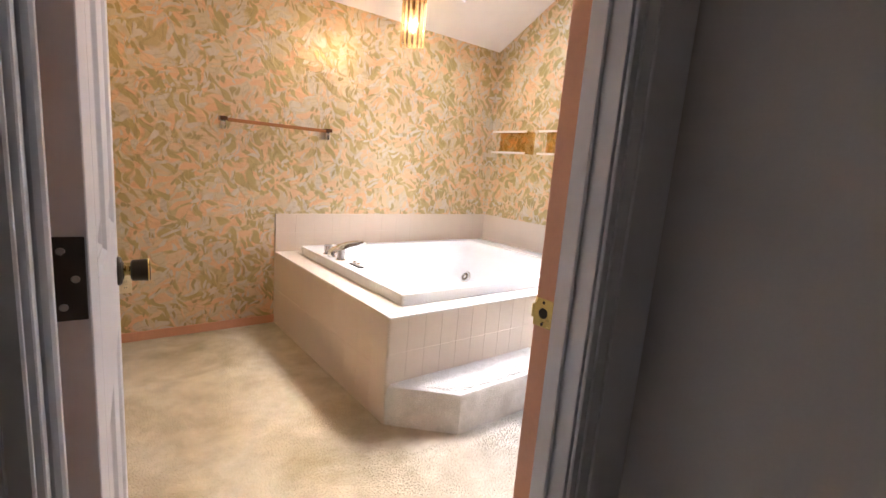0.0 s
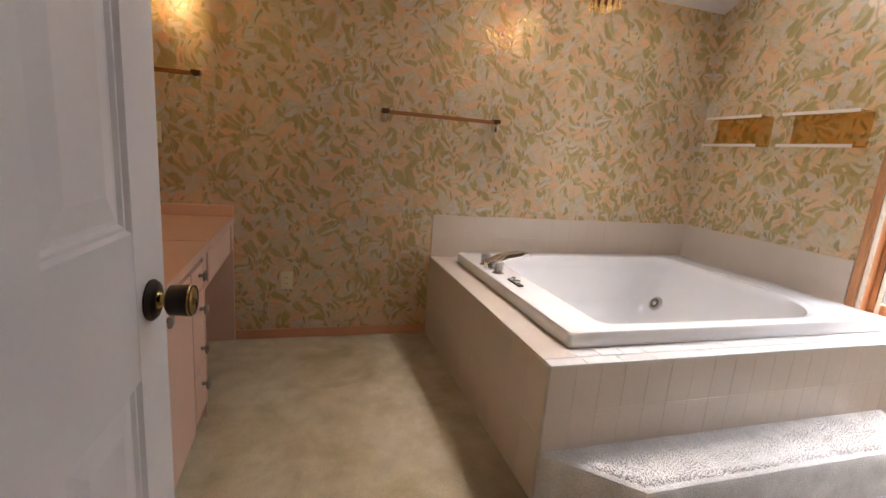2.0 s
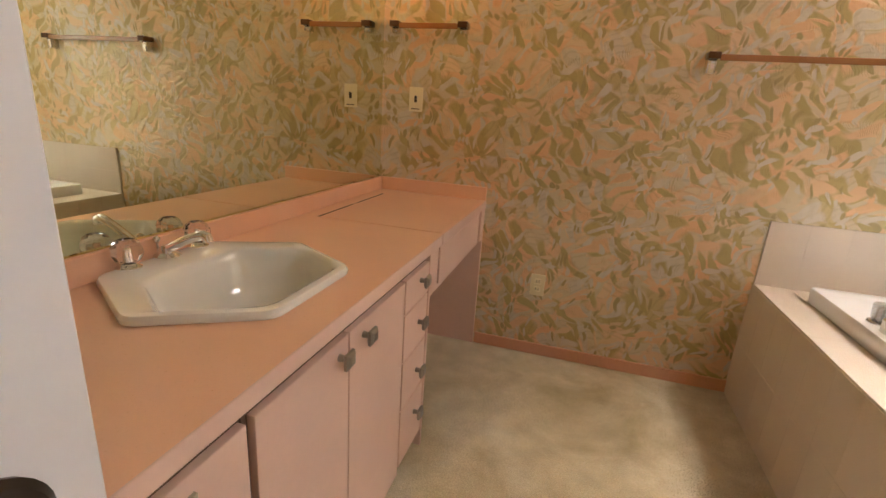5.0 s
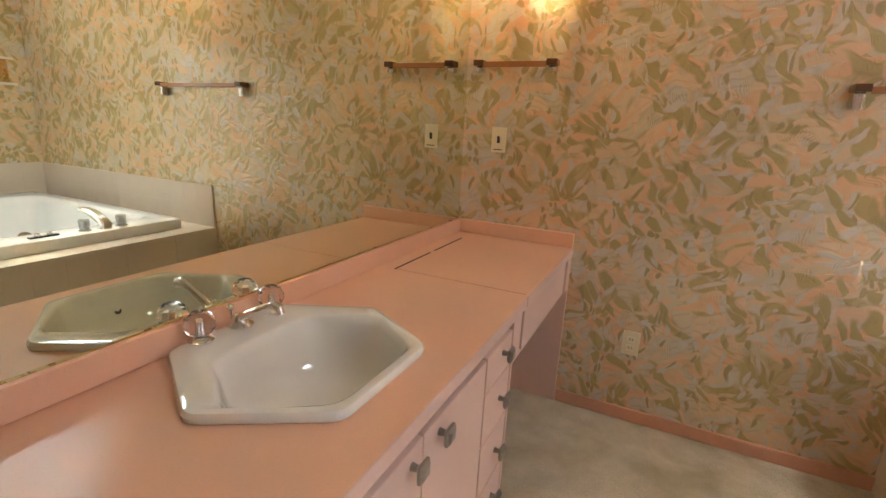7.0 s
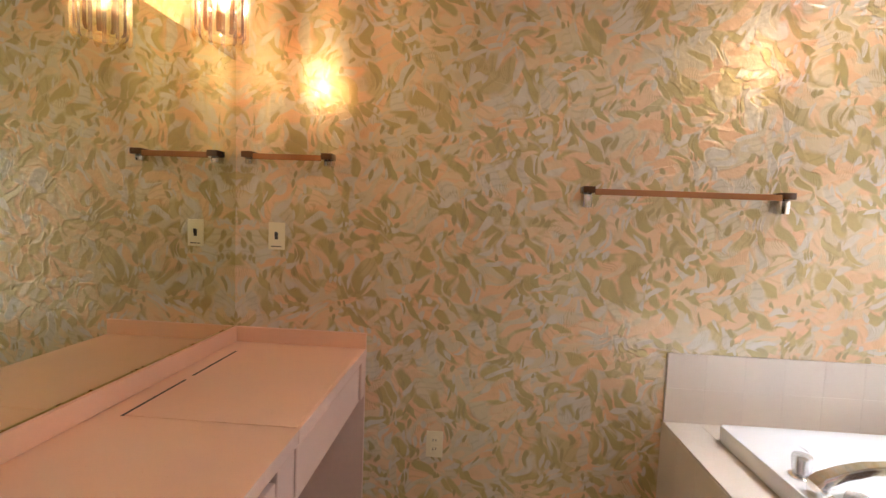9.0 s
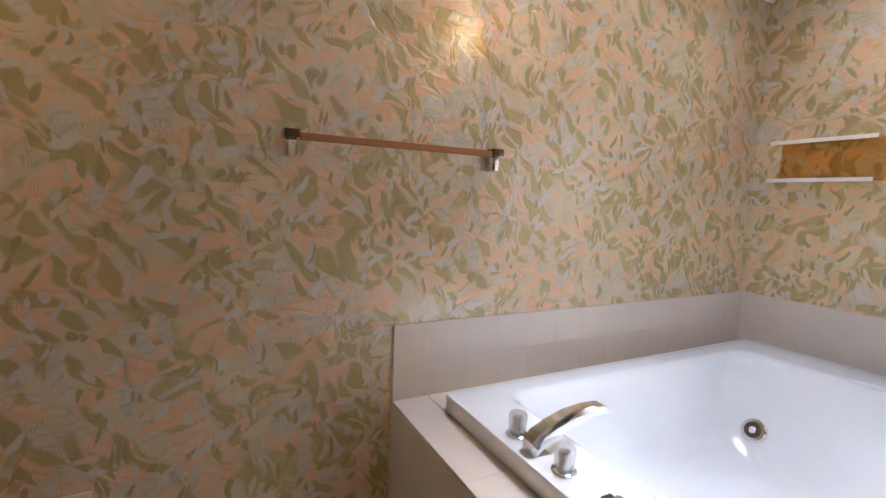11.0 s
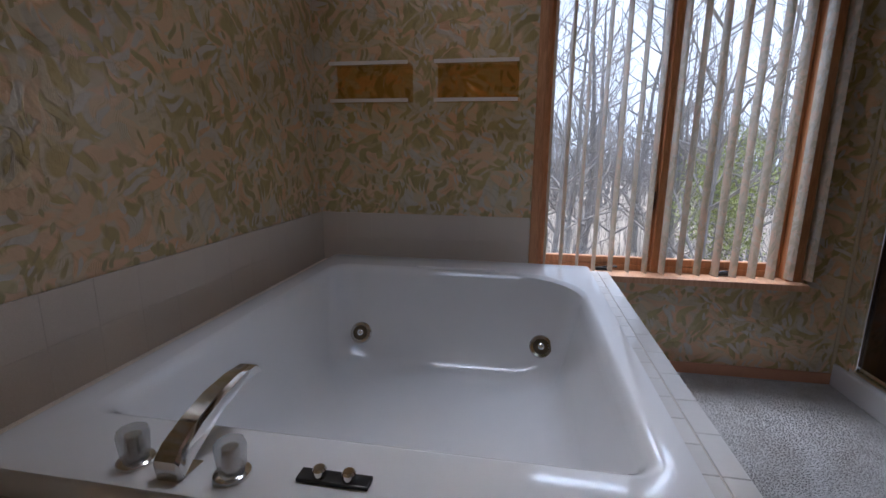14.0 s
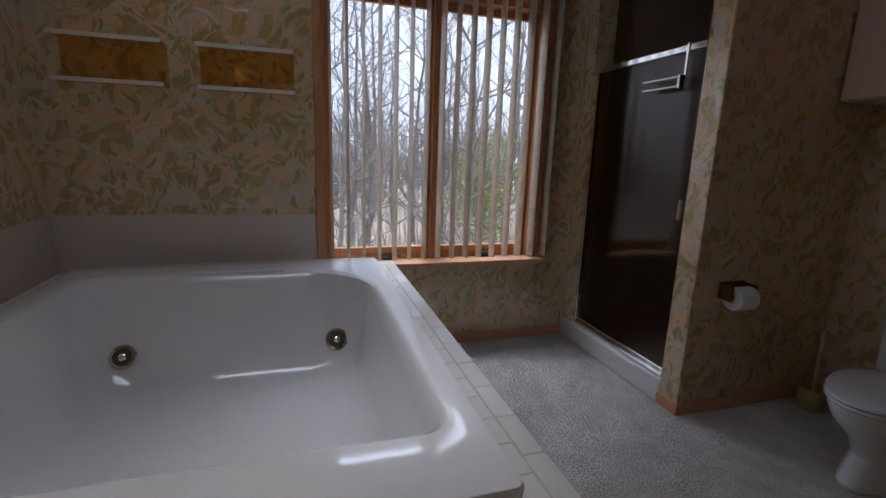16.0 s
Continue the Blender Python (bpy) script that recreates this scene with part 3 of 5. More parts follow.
for nm, x0, x1 in (("stop", DOOR_L, DOOR_L + 0.011), ("stop", DOOR_R - 0.011, DOOR_R)):
    part(nm, B((x0, HALL_Y + 0.035, 0), (x1, SOUTH - 0.046, DOOR_TOP), 0.003), M_WHITE, frame_ob)
part("stop_head", B((DOOR_L + 0.011, HALL_Y + 0.035, DOOR_TOP - 0.011), (DOOR_R - 0.011, SOUTH - 0.046, DOOR_TOP), 0.003), M_WHITE, frame_ob)


def casing(x0, x1, y0, y1, material, label, flip):
    """Moulded casing: a stepped board."""
    bm = bmesh.new()
    d = y1 - y0
    ys = (lambda f: y0 + d * f) if not flip else (lambda f: y1 - d * f)
    w = x1 - x0
    for a, b, f in ((0.0, 0.28, 0.55), (0.28, 0.72, 0.75), (0.72, 1.0, 1.0)):
        lo, hi = sorted((ys(0), ys(f)))
        box(bm, (x0 + a * w, lo, 0), (x0 + b * w, hi, DOOR_TOP + 0.07), 0.002)
    return part("casing", bm, material, frame_ob, label)


casing(DOOR_R + 0.006, DOOR_R + 0.09, HALL_Y - 0.018, HALL_Y - 0.003, M_WHITE, "white moulded casing", True)
casing(DOOR_L - 0.07, DOOR_L - 0.006, HALL_Y - 0.018, HALL_Y - 0.003, M_WHITE, "white moulded casing", True)
casing(DOOR_R + 0.006, DOOR_R + 0.066, SOUTH + 0.003, SOUTH + 0.016, M_PEACH_PAINT, "peach moulded casing", False)
part("casing_head", B((DOOR_L - 0.07, HALL_Y - 0.018, DOOR_TOP + 0.07), (DOOR_R + 0.09, HALL_Y - 0.003, DOOR_TOP + 0.135), 0.002), M_WHITE, frame_ob)

strike = part("strike_plate", B((DOOR_R - 0.0025, SOUTH - 0.042, 0.985), (DOOR_R, SOUTH + 0.006, 1.045), 0.0012), M_BRASS, frame_ob, "worn brass strike plate")
bm = bmesh.new()
lathe(bm, [(0.0001, 0), (0.011, 0), (0.011, 0.0016), (0.0001, 0.0016)], (DOOR_R - 0.0042, SOUTH - 0.019, 1.015), 16, X_AXIS)
part("latch_hole", bm, M_SLOT, strike)
for dz in (-0.023, 0.023):
    part("screw", lathe(bmesh.new(), [(0.0001, 0), (0.0036, 0), (0.0028, 0.0016), (0.0001, 0.0016)], (DOOR_R - 0.0045, SOUTH - 0.019, 1.015 + dz), 10, X_AXIS), M_BRONZE, strike)
part("lip", B((DOOR_R - 0.004, SOUTH + 0.004, 1.0), (DOOR_R + 0.004, SOUTH + 0.012, 1.03), 0.002), M_BRASS, strike)

# the leaf: hinge edge at the origin, leaf along +x, hall face towards -y; then swung open
LEAF_W, LEAF_T = 0.762, 0.035
door = thing("door_1", (DOOR_L + 0.003, SOUTH + 0.012, 0.012), "white six-panel door standing open into the bathroom", "door", kind="structure")
leaf = bmesh.new()
STILE, LOCK = 0.115, 0.10
rails = [(0.0, 0.24), (0.86, 1.10), (1.60, 1.70), (1.92, 2.03)]
mid_x = LEAF_W / 2
box(leaf, (0, -LEAF_T, 0), (STILE, 0, 2.03), 0.0015)
box(leaf, (LEAF_W - STILE, -LEAF_T, 0), (LEAF_W, 0, 2.03), 0.0015)
for z0, z1 in rails:
    box(leaf, (STILE, -LEAF_T, z0), (LEAF_W - STILE, 0, z1))
for z0, z1 in zip([r[1] for r in rails], [r[0] for r in rails[1:]]):
    box(leaf, (mid_x - 0.05, -LEAF_T, z0), (mid_x + 0.05, 0, z1))
part("leaf", leaf, M_WHITE, door, local=True)
for z0, z1 in zip([r[1] for r in rails], [r[0] for r in rails[1:]]):
    for x0, x1 in ((STILE, mid_x - 0.05), (mid_x + 0.05, LEAF_W - STILE)):
        bm = bmesh.new()
        for side in (0, 1):
            def at(p, depth):
                return Vector((p[0], -LEAF_T + depth if side == 0 else -depth, p[1]))
            loops = []
            for inset, depth in ((0.0, 0.0), (0.006, 0.006), (0.011, 0.006), (0.017, 0.011), (0.024, 0.011), (0.06, 0.004), (0.06, 0.004)):
                loops.append([at(p, depth) for p in ((x0 + inset, z0 + inset), (x1 - inset, z0 + inset), (x1 - inset, z1 - inset), (x0 + inset, z1 - inset))])
            loft(bm, loops)
        part("panel", bm, M_WHITE, door, local=True)
# knobs on both faces
for sgn in (-1, 1):
    y0 = -LEAF_T if sgn < 0 else 0.0
    turn = Matrix.Rotation(radians(90 if sgn < 0 else -90), 3, "X")
    c = (LEAF_W - 0.062, y0, 0.978)
    rose = part("rose", lathe(bmesh.new(), [(0.0, -0.001), (0.034, -0.001), (0.035, 0.004), (0.031, 0.009), (0.022, 0.011), (0.02, 0.013), (0.0, 0.013)], c, 28, turn), M_BRONZE, door, "dark bronze rose", True, True)
    part("neck", lathe(bmesh.new(), [(0.0, 0.012), (0.016, 0.012), (0.011, 0.017), (0.011, 0.023), (0.017, 0.028), (0.0, 0.028)], c, 20, turn), M_BRASS, door, "worn brass neck", True, True)
    knob = lathe(bmesh.new(), [(0.0, 0.026), (0.020, 0.026), (0.0255, 0.030), (0.0262, 0.046), (0.0275, 0.062), (0.0255, 0.066), (0.022, 0.064), (0.0, 0.063)], c, 24, turn)
    part("knob", knob, M_BRONZE, door, "dark bronze knob with brass edges", True, True)
    part("knob_ring", lathe(bmesh.new(), [(0.0250, 0.0645), (0.0270, 0.0635), (0.0280, 0.0615), (0.0270, 0.0605)], c, 24, turn), M_BRASS, door, "brass edge ring", True, True)
part("latch", B((LEAF_W - 0.001, -0.029, 0.950), (LEAF_W + 0.0015, -0.006, 1.006), 0.001), M_BRASS, door, "brass latch plate", local=True)
for z in (0.22, 1.135, 1.83):
    hinge = part("hinge", B((-0.0025, -LEAF_T + 0.003, z - 0.045), (0.0, -0.001, z + 0.045), 0.0008), M_BRONZE, door, "dark bronze butt hinge", local=True)
    for k in range(5):
        part("knuckle", tube(bmesh.new(), [(-0.006, 0.006, z - 0.045 + 0.018 * k), (-0.006, 0.006, z - 0.0285 + 0.018 * k)], 0.006, 10), M_BRONZE, hinge, smooth=True, local=True)
    for dy, dz in ((-0.012, 0.03), (-0.023, 0.0), (-0.012, -0.03)):
        part("screw", lathe(bmesh.new(), [(0.0, 0), (0.0042, 0), (0.0034, 0.0012), (0.0, 0.0012)], (-0.0028, dy, z + dz), 10, Matrix.Rotation(radians(-90), 3, "Y")), M_PEWTER, hinge, local=True)
door.rotation_euler = (0, 0, radians(85.4))

# ---- vanity ----
FRONT, TOP = 0.185, 0.795


def square_knob(parent, y, z):
    k = part("handle", tube(bmesh.new(), [(FRONT + 0.016, y, z), (FRONT + 0.036, y, z)], [0.009, 0.006], 10), M_PEWTER, parent, "pewter square knob", True)
    bm = bmesh.new()
    h = 0.018
    loft(bm, [[Vector((FRONT + x, y + sy * r, z + sz * r)) for sy, sz in ((-1, -1), (1, -1), (1, 1), (-1, 1))]
              for x, r in ((0.034, h * 0.72), (0.038, h), (0.044, h), (0.049, h * 0.66), (0.050, h * 0.5))], True, True)
    part("knob_face", bm, M_PEWTER, k)


def cabinet(y0, y1, label, sink_unit=False):
    c = thing("vanity_cabinet", (FRONT - 0.25, (y0 + y1) / 2, 0), label, "cabinet", "vanity units")
    bm = bmesh.new()
    if sink_unit:
        box(bm, (WEST + 0.01, y0, 0.075), (FRONT - 0.001, y1, 0.60))
        box(bm, (FRONT - 0.02, y0, 0.60), (FRONT - 0.001, y1, 0.755))
    else:
        box(bm, (WEST + 0.01, y0, 0.075), (FRONT - 0.001, y1, 0.755))
    part("body", bm, M_CABINET_DARK, c, "dark brown carcass behind the fronts")
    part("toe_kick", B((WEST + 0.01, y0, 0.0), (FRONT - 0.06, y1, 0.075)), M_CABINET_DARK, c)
    return c


def front(c, name, y0, y1, z0, z1, ky=None, kz=None):
    d = part(name, B((FRONT, y0, z0), (FRONT + 0.017, y1, z1), 0.0025, 2), M_CABINET, c)
    if ky is not None:
        square_knob(d, ky, kz)
    return d


c = cabinet(0.845, 1.36, "pink-painted vanity cabinet with two flat doors")
front(c, "door", 0.85, 1.10, 0.065, 0.738, 1.06, 0.70)
front(c, "door", 1.106, 1.355, 0.065, 0.738, 1.145, 0.70)
c = cabinet(1.365, 1.925, "pink-painted vanity cabinet with two flat doors")
front(c, "door", 1.37, 1.635, 0.065, 0.738, 1.59, 0.70)
front(c, "door", 1.640, 1.921, 0.065, 0.738, 1.78, 0.715)
c = cabinet(1.930, 2.588, "pink-painted vanity cabinet with two flat doors below the sink", True)
front(c, "door", 1.940, 2.246, 0.065, 0.738, 2.205, 0.70)
front(c, "door", 2.251, 2.584, 0.065, 0.738, 2.318, 0.702)
c = cabinet(2.592, 2.815, "pink-painted drawer unit with four drawers")
for z0, z1, kz in ((0.632, 0.738, 0.70), (0.472, 0.627, 0.556), (0.300, 0.467, 0.380), (0.085, 0.295, 0.217)):
    front(c, "drawer", 2.594, 2.802, z0, z1, 2.72, kz)
part("end_panel", B((WEST + 0.01, 2.8155, 0.0), (FRONT + 0.016, 2.832, 0.755), 0.002), M_CABINET, c)

# knee space with a shallow apron
k = thing("dressing_table_apron", (FRONT, 3.3, 0.6), "pink-painted apron over the open knee space of the vanity", "apron", "vanity units")
part("apron_board", B((FRONT - 0.015, 2.833, 0.592), (FRONT + 0.002, 3.69, 0.757), 0.002), M_CABINET, k)
part("drawer_front", B((FRONT + 0.002, 2.95, 0.605), (FRONT + 0.010, 3.60, 0.745), 0.003), M_CABINET, k)
part("end_block", B((FRONT + 0.002, 3.635, 0.592), (FRONT + 0.014, 3.69, 0.757), 0.003), M_CABINET, k)
part("bottom_board", B((WEST + 0.01, 2.833, 0.580), (FRONT, 3.69, 0.591)), M_CABINET, k)
part("knee_panel", B((WEST, 3.692, 0.0), (FRONT + 0.014, 3.709, 0.757), 0.002), M_CABINET, k)
part("knee_back", B((WEST, 2.833, 0.0), (WEST + 0.012, 3.69, 0.579)), M_CABINET, k)

counter = thing("countertop", (FRONT, 2.3, TOP), "peach laminate vanity countertop with a low backsplash", "countertop")
HEX = [(-0.13, 2.575), (-0.362, 2.455), (-0.362, 2.13), (-0.13, 2.0), (0.098, 2.14), (0.098, 2.45)]


def hexa(scale_x, scale_y, z, dx=0.0, n=5, r=0.10):
    """The sink's six-sided outline, shrunk about its middle, with eased corners."""
    cx, cy = -0.132 + dx, 2.288
    pts = [Vector((cx + (x + 0.132) * scale_x, cy + (y - 2.288) * scale_y, z)) for x, y in HEX]
    out = []
    for i, p in enumerate(pts):
        a, b = pts[i - 1], pts[(i + 1) % 6]
        p0, p2 = p.lerp(a, r), p.lerp(b, r)
        for q in range(n + 1):
            t = q / n
            out.append((1 - t) ** 2 * p0 + 2 * t * (1 - t) * p + t * t * p2)
    return out


# slab with a six-sided cut-out under the sink
bm = bmesh.new()
E_EDGE = 0.2
ring = hexa(0.93, 0.93, 0, n=5)
outer = []
for p in ring:
    d = Vector((p.x + 0.132, p.y - 2.288))
    t = min([((E_EDGE + 0.132) if d.x > 0 else (WEST + 0.132)) / d.x if abs(d.x) > 1e-6 else 1e9,
             ((3.71 - 2.288) if d.y > 0 else (0.835 - 2.288)) / d.y if abs(d.y) > 1e-6 else 1e9])
    outer.append(Vector((-0.132 + d.x * t, 2.288 + d.y * t, 0)))
corners = [Vector((E_EDGE, 3.71, 0)), Vector((WEST, 3.71, 0)), Vector((WEST, 0.835, 0)), Vector((E_EDGE, 0.835, 0))]
up = [bm.verts.new((p.x, p.y, TOP)) for p in ring]
dn = [bm.verts.new((p.x, p.y, TOP - 0.038)) for p in ring]
for i in range(len(ring)):
    j = (i + 1) % len(ring)
    bm.faces.new((up[i], up[j], dn[j], dn[i]))
cor = [bm.verts.new((p.x, p.y, TOP)) for p in corners]
outv = [bm.verts.new((p.x, p.y, TOP)) for p in outer]
for i in range(len(ring)):
    j = (i + 1) % len(ring)
    bm.faces.new((up[i], up[j], outv[j], outv[i]))
    a, b = outer[i], outer[j]
    for kx, cv in zip(corners, cor):
        if (abs(a.x - b.x) > 1e-5 and abs(a.y - b.y) > 1e-5) and min(abs(a.x - kx.x) + abs(b.y - kx.y), abs(b.x - kx.x) + abs(a.y - kx.y)) < 1e-5:
            bm.faces.new((outv[i], outv[j], cv))
part("slab", bm, M_COUNTER, counter)
bm = bmesh.new()
box(bm, (E_EDGE - 0.012, 0.835, TOP - 0.038), (E_EDGE + 0.002, 2.944, TOP - 0.001), 0.003, 2)
part("edge_band", bm, M_CABINET, counter, "paler pink laminate edge")
part("edge_band", B((E_EDGE - 0.012, 2.948, TOP - 0.038), (E_EDGE + 0.002, 3.709, TOP - 0.001), 0.003, 2), M_CABINET, counter, "paler pink laminate edge")
part("backsplash", B((WEST, 0.835, TOP + 0.001), (WEST + 0.02, 3.709, 0.862), 0.002), M_COUNTER, counter)
part("side_splash", B((WEST + 0.0205, 3.69, TOP + 0.001), (E_EDGE, 3.709, 0.862), 0.002), M_COUNTER, counter)

lid = thing("counter_lid", (-0.06, 3.25, TOP), "flush peach laminate lift-up lid in the countertop", "lid")
part("lid_board", B((-0.296, 2.957, TOP + 0.0006), (0.190, 3.600, TOP + 0.0024), 0.0006), M_COUNTER, lid)
part("hinge_gap", B((-0.306, 2.955, TOP + 0.0006), (-0.2965, 3.235, TOP + 0.0014)), M_SLOT, lid, "dark hinge gap")
part("hinge_gap", B((-0.306, 3.275, TOP + 0.0006), (-0.2965, 3.56, TOP + 0.0014)), M_SLOT, lid, "dark hinge gap")

# sink
sink = thing("sink", (-0.13, 2.288, TOP), "cream porcelain six-sided drop-in basin set in the countertop", "sink")
loops = [hexa(1.0, 1.0, TOP + 0.001), hexa(1.005, 1.005, TOP + 0.010), hexa(0.985, 0.985, TOP + 0.019), hexa(0.93, 0.94, TOP + 0.022),
         hexa(0.73, 0.87, TOP + 0.0195, 0.040, r=0.16), hexa(0.70, 0.845, TOP + 0.012, 0.042, r=0.20), hexa(0.675, 0.82, TOP - 0.01, 0.043, r=0.24), hexa(0.63, 0.76, TOP - 0.06, 0.045, r=0.30), hexa(0.54, 0.65, TOP - 0.105, 0.046, r=0.36),
         hexa(0.40, 0.48, TOP - 0.135, 0.048, r=0.42), hexa(0.20, 0.22, TOP - 0.148, 0.05, r=0.45), hexa(0.10, 0.10, TOP - 0.150, 0.05, r=0.45)]
part("basin", loft(bmesh.new(), loops), M_SINK, sink, smooth=True)
part("drain", lathe(bmesh.new(), [(0.0, 0.0), (0.024, 0.0), (0.026, 0.003), (0.018, 0.005), (0.0, 0.004)], (-0.08, 2.288, TOP - 0.150), 20), M_CHROME, sink, "chrome drain", True)
part("overflow", lathe(bmesh.new(), [(0.0, 0.0), (0.011, 0.0), (0.009, 0.003), (0.0, 0.002)], (0.062, 2.29, TOP - 0.05), 16, Matrix.Rotation(radians(-72), 3, "Y")), M_SLOT, sink, "dark overflow hole", True)

tap = thing("sink_faucet", (-0.335, 2.298, TOP + 0.022), "chrome sink faucet with clear acrylic ball handles", "faucet")
Z0 = TOP + 0.021
for y in (2.195, 2.400):
    h = part("handle_base", lathe(bmesh.new(), [(0.0, 0.0), (0.027, 0.0), (0.028, 0.004), (0.022, 0.008), (0.014, 0.012), (0.012, 0.020), (0.0, 0.020)], (-0.338, y, Z0), 24), M_CHROME, tap, smooth=True)
    # faceted ball, flattened below, with a dished top
    bm = bmesh.new()
    lathe(bm, [(0.0, 0.013), (0.017, 0.013), (0.027, 0.022), (0.0335, 0.036), (0.0335, 0.048), (0.028, 0.061), (0.018, 0.069), (0.013, 0.067), (0.0, 0.064)], (-0.338, y, Z0), 10)
    part("ball_handle", bm, M_CRYSTAL, h, "clear faceted acrylic ball")
    part("ball_core", tube(bmesh.new(), [(-0.338, y, Z0 + 0.0205), (-0.338, y, Z0 + 0.046)], [0.008, 0.005], 10), M_CHROME, h, smooth=True)
part("spout_base", lathe(bmesh.new(), [(0.0, 0.0), (0.031, 0.0), (0.032, 0.004), (0.027, 0.008), (0.020, 0.013), (0.017, 0.024), (0.012, 0.030), (0.0, 0.031)], (-0.335, 2.298, Z0), 28), M_CHROME, tap, smooth=True)
part("spout", tube(bmesh.new(), [(-0.338, 2.298, Z0 + 0.014), (-0.322, 2.298, Z0 + 0.026), (-0.300, 2.299, Z0 + 0.038), (-0.270, 2.300, Z0 + 0.053), (-0.240, 2.301, Z0 + 0.066), (-0.222, 2.302, Z0 + 0.071), (-0.210, 2.302, Z0 + 0.068), (-0.206, 2.302, Z0 + 0.056)],
                   [0.012, 0.012, 0.0115, 0.0115, 0.0115, 0.012, 0.0125, 0.0115], 16), M_CHROME, tap, smooth=True)
part("lift_rod", tube(bmesh.new(), [(-0.356, 2.292, Z0 + 0.008), (-0.358, 2.292, Z0 + 0.036)], 0.0028, 8), M_CHROME, tap, smooth=True)
part("lift_knob", lathe(bmesh.new(), [(0.0, 0.034), (0.005, 0.035), (0.0085, 0.041), (0.0085, 0.046), (0.004, 0.051), (0.0, 0.051)], (-0.358, 2.292, Z0), 14), M_CHROME, tap, smooth=True)

# mirror
mirror = thing("vanity_mirror", (WEST, 2.3, 0.864), "large frameless wall mirror above the vanity backsplash", "mirror")
part("mirror_glass", B((WEST + 0.0005, 0.86, 0.866), (WEST + 0.006, 3.704, 1.99), 0.001), M_MIRROR, mirror)
part("mirror_channel", B((WEST + 0.0005, 0.86, 0.8625), (WEST + 0.009, 3.704, 0.8658)), M_BRASS, mirror, "thin metal channel")

# ---- towel bars, switch and outlet ----
def towel_bar(x0, x1, z, label, drop, y_out):
    t = thing("towel_bar", ((x0 + x1) / 2, NORTH, z), label, "towel bar", "towel bars")
    for x, s in ((x0, 1), (x1, -1)):
        post = part("bracket", B((x - 0.017, NORTH - y_out + 0.014, z - drop), (x + 0.017, NORTH, z - 0.0045), 0.003, 2), M_CHROME, t, "chrome bracket post", True)
        part("bracket_arm", B((x - 0.023, NORTH - y_out - 0.008, z - 0.004), (x + 0.023, NORTH - 0.001, z + 0.022), 0.003, 2), M_SMOKE, post, "dark smoked acrylic cap", True)
    part("bar", B((x0 + 0.0235, NORTH - y_out - 0.002, z - 0.010), (x1 - 0.0235, NORTH - y_out + 0.008, z + 0.014), 0.002), M_AMBER_BAR, t, "amber acrylic bar")
    return t


towel_bar(1.085, 1.835, 1.492, "long amber acrylic towel bar on smoked brackets", 0.060, 0.062)
towel_bar(-0.310, 0.026, 1.590, "short amber acrylic hand-towel bar by the mirror", 0.028, 0.055)


def wall_plate(name, x, z, label, category):
    p = thing(name, (x, NORTH, z), label, category)
    part("cover_plate", B((x - 0.036, NORTH - 0.006, z - 0.058), (x + 0.036, NORTH, z + 0.058), 0.003, 2), M_PLATE, p, smooth=True)
    return p


o = wall_plate("wall_outlet", 0.509, 0.390, "ivory duplex outlet with two sockets on the wallpaper", "outlet")
for dz in (-0.02, 0.02):
    s = part("socket", B((0.509 - 0.016, NORTH - 0.008, 0.390 + dz - 0.013), (0.509 + 0.016, NORTH - 0.0062, 0.390 + dz + 0.013), 0.003, 2), M_PLATE, o, smooth=True)
    for dx in (-0.006, 0.006):
        part("slot", B((0.509 + dx - 0.0012, NORTH - 0.0086, 0.390 + dz - 0.004), (0.509 + dx + 0.0012, NORTH - 0.0081, 0.390 + dz + 0.006)), M_SLOT, s)
o = tagged(part("switch_outlet", B((-0.203 - 0.036, NORTH - 0.006, 1.262 - 0.058), (-0.203 + 0.036, NORTH, 1.262 + 0.058), 0.003, 2), M_PLATE, smooth=True),
           "ivory wall plate with a toggle switch above the counter", "switch")
part("toggle", B((-0.203 - 0.005, NORTH - 0.016, 1.262 - 0.002), (-0.203 + 0.005, NORTH - 0.0062, 1.262 + 0.018), 0.002), M_BLACK, o, "dark toggle", local=True)
part("switch_slot", B((-0.203 - 0.007, NORTH - 0.0075, 1.262 - 0.014), (-0.203 + 0.007, NORTH - 0.0061, 1.262 + 0.014)), M_SLOT, o, "dark slot", local=True)
part("label_strip", B((-0.203 - 0.022, NORTH - 0.0075, 1.262 - 0.047), (-0.203 + 0.022, NORTH - 0.0061, 1.262 - 0.043)), M_BRONZE, o, "dark strip", local=True)

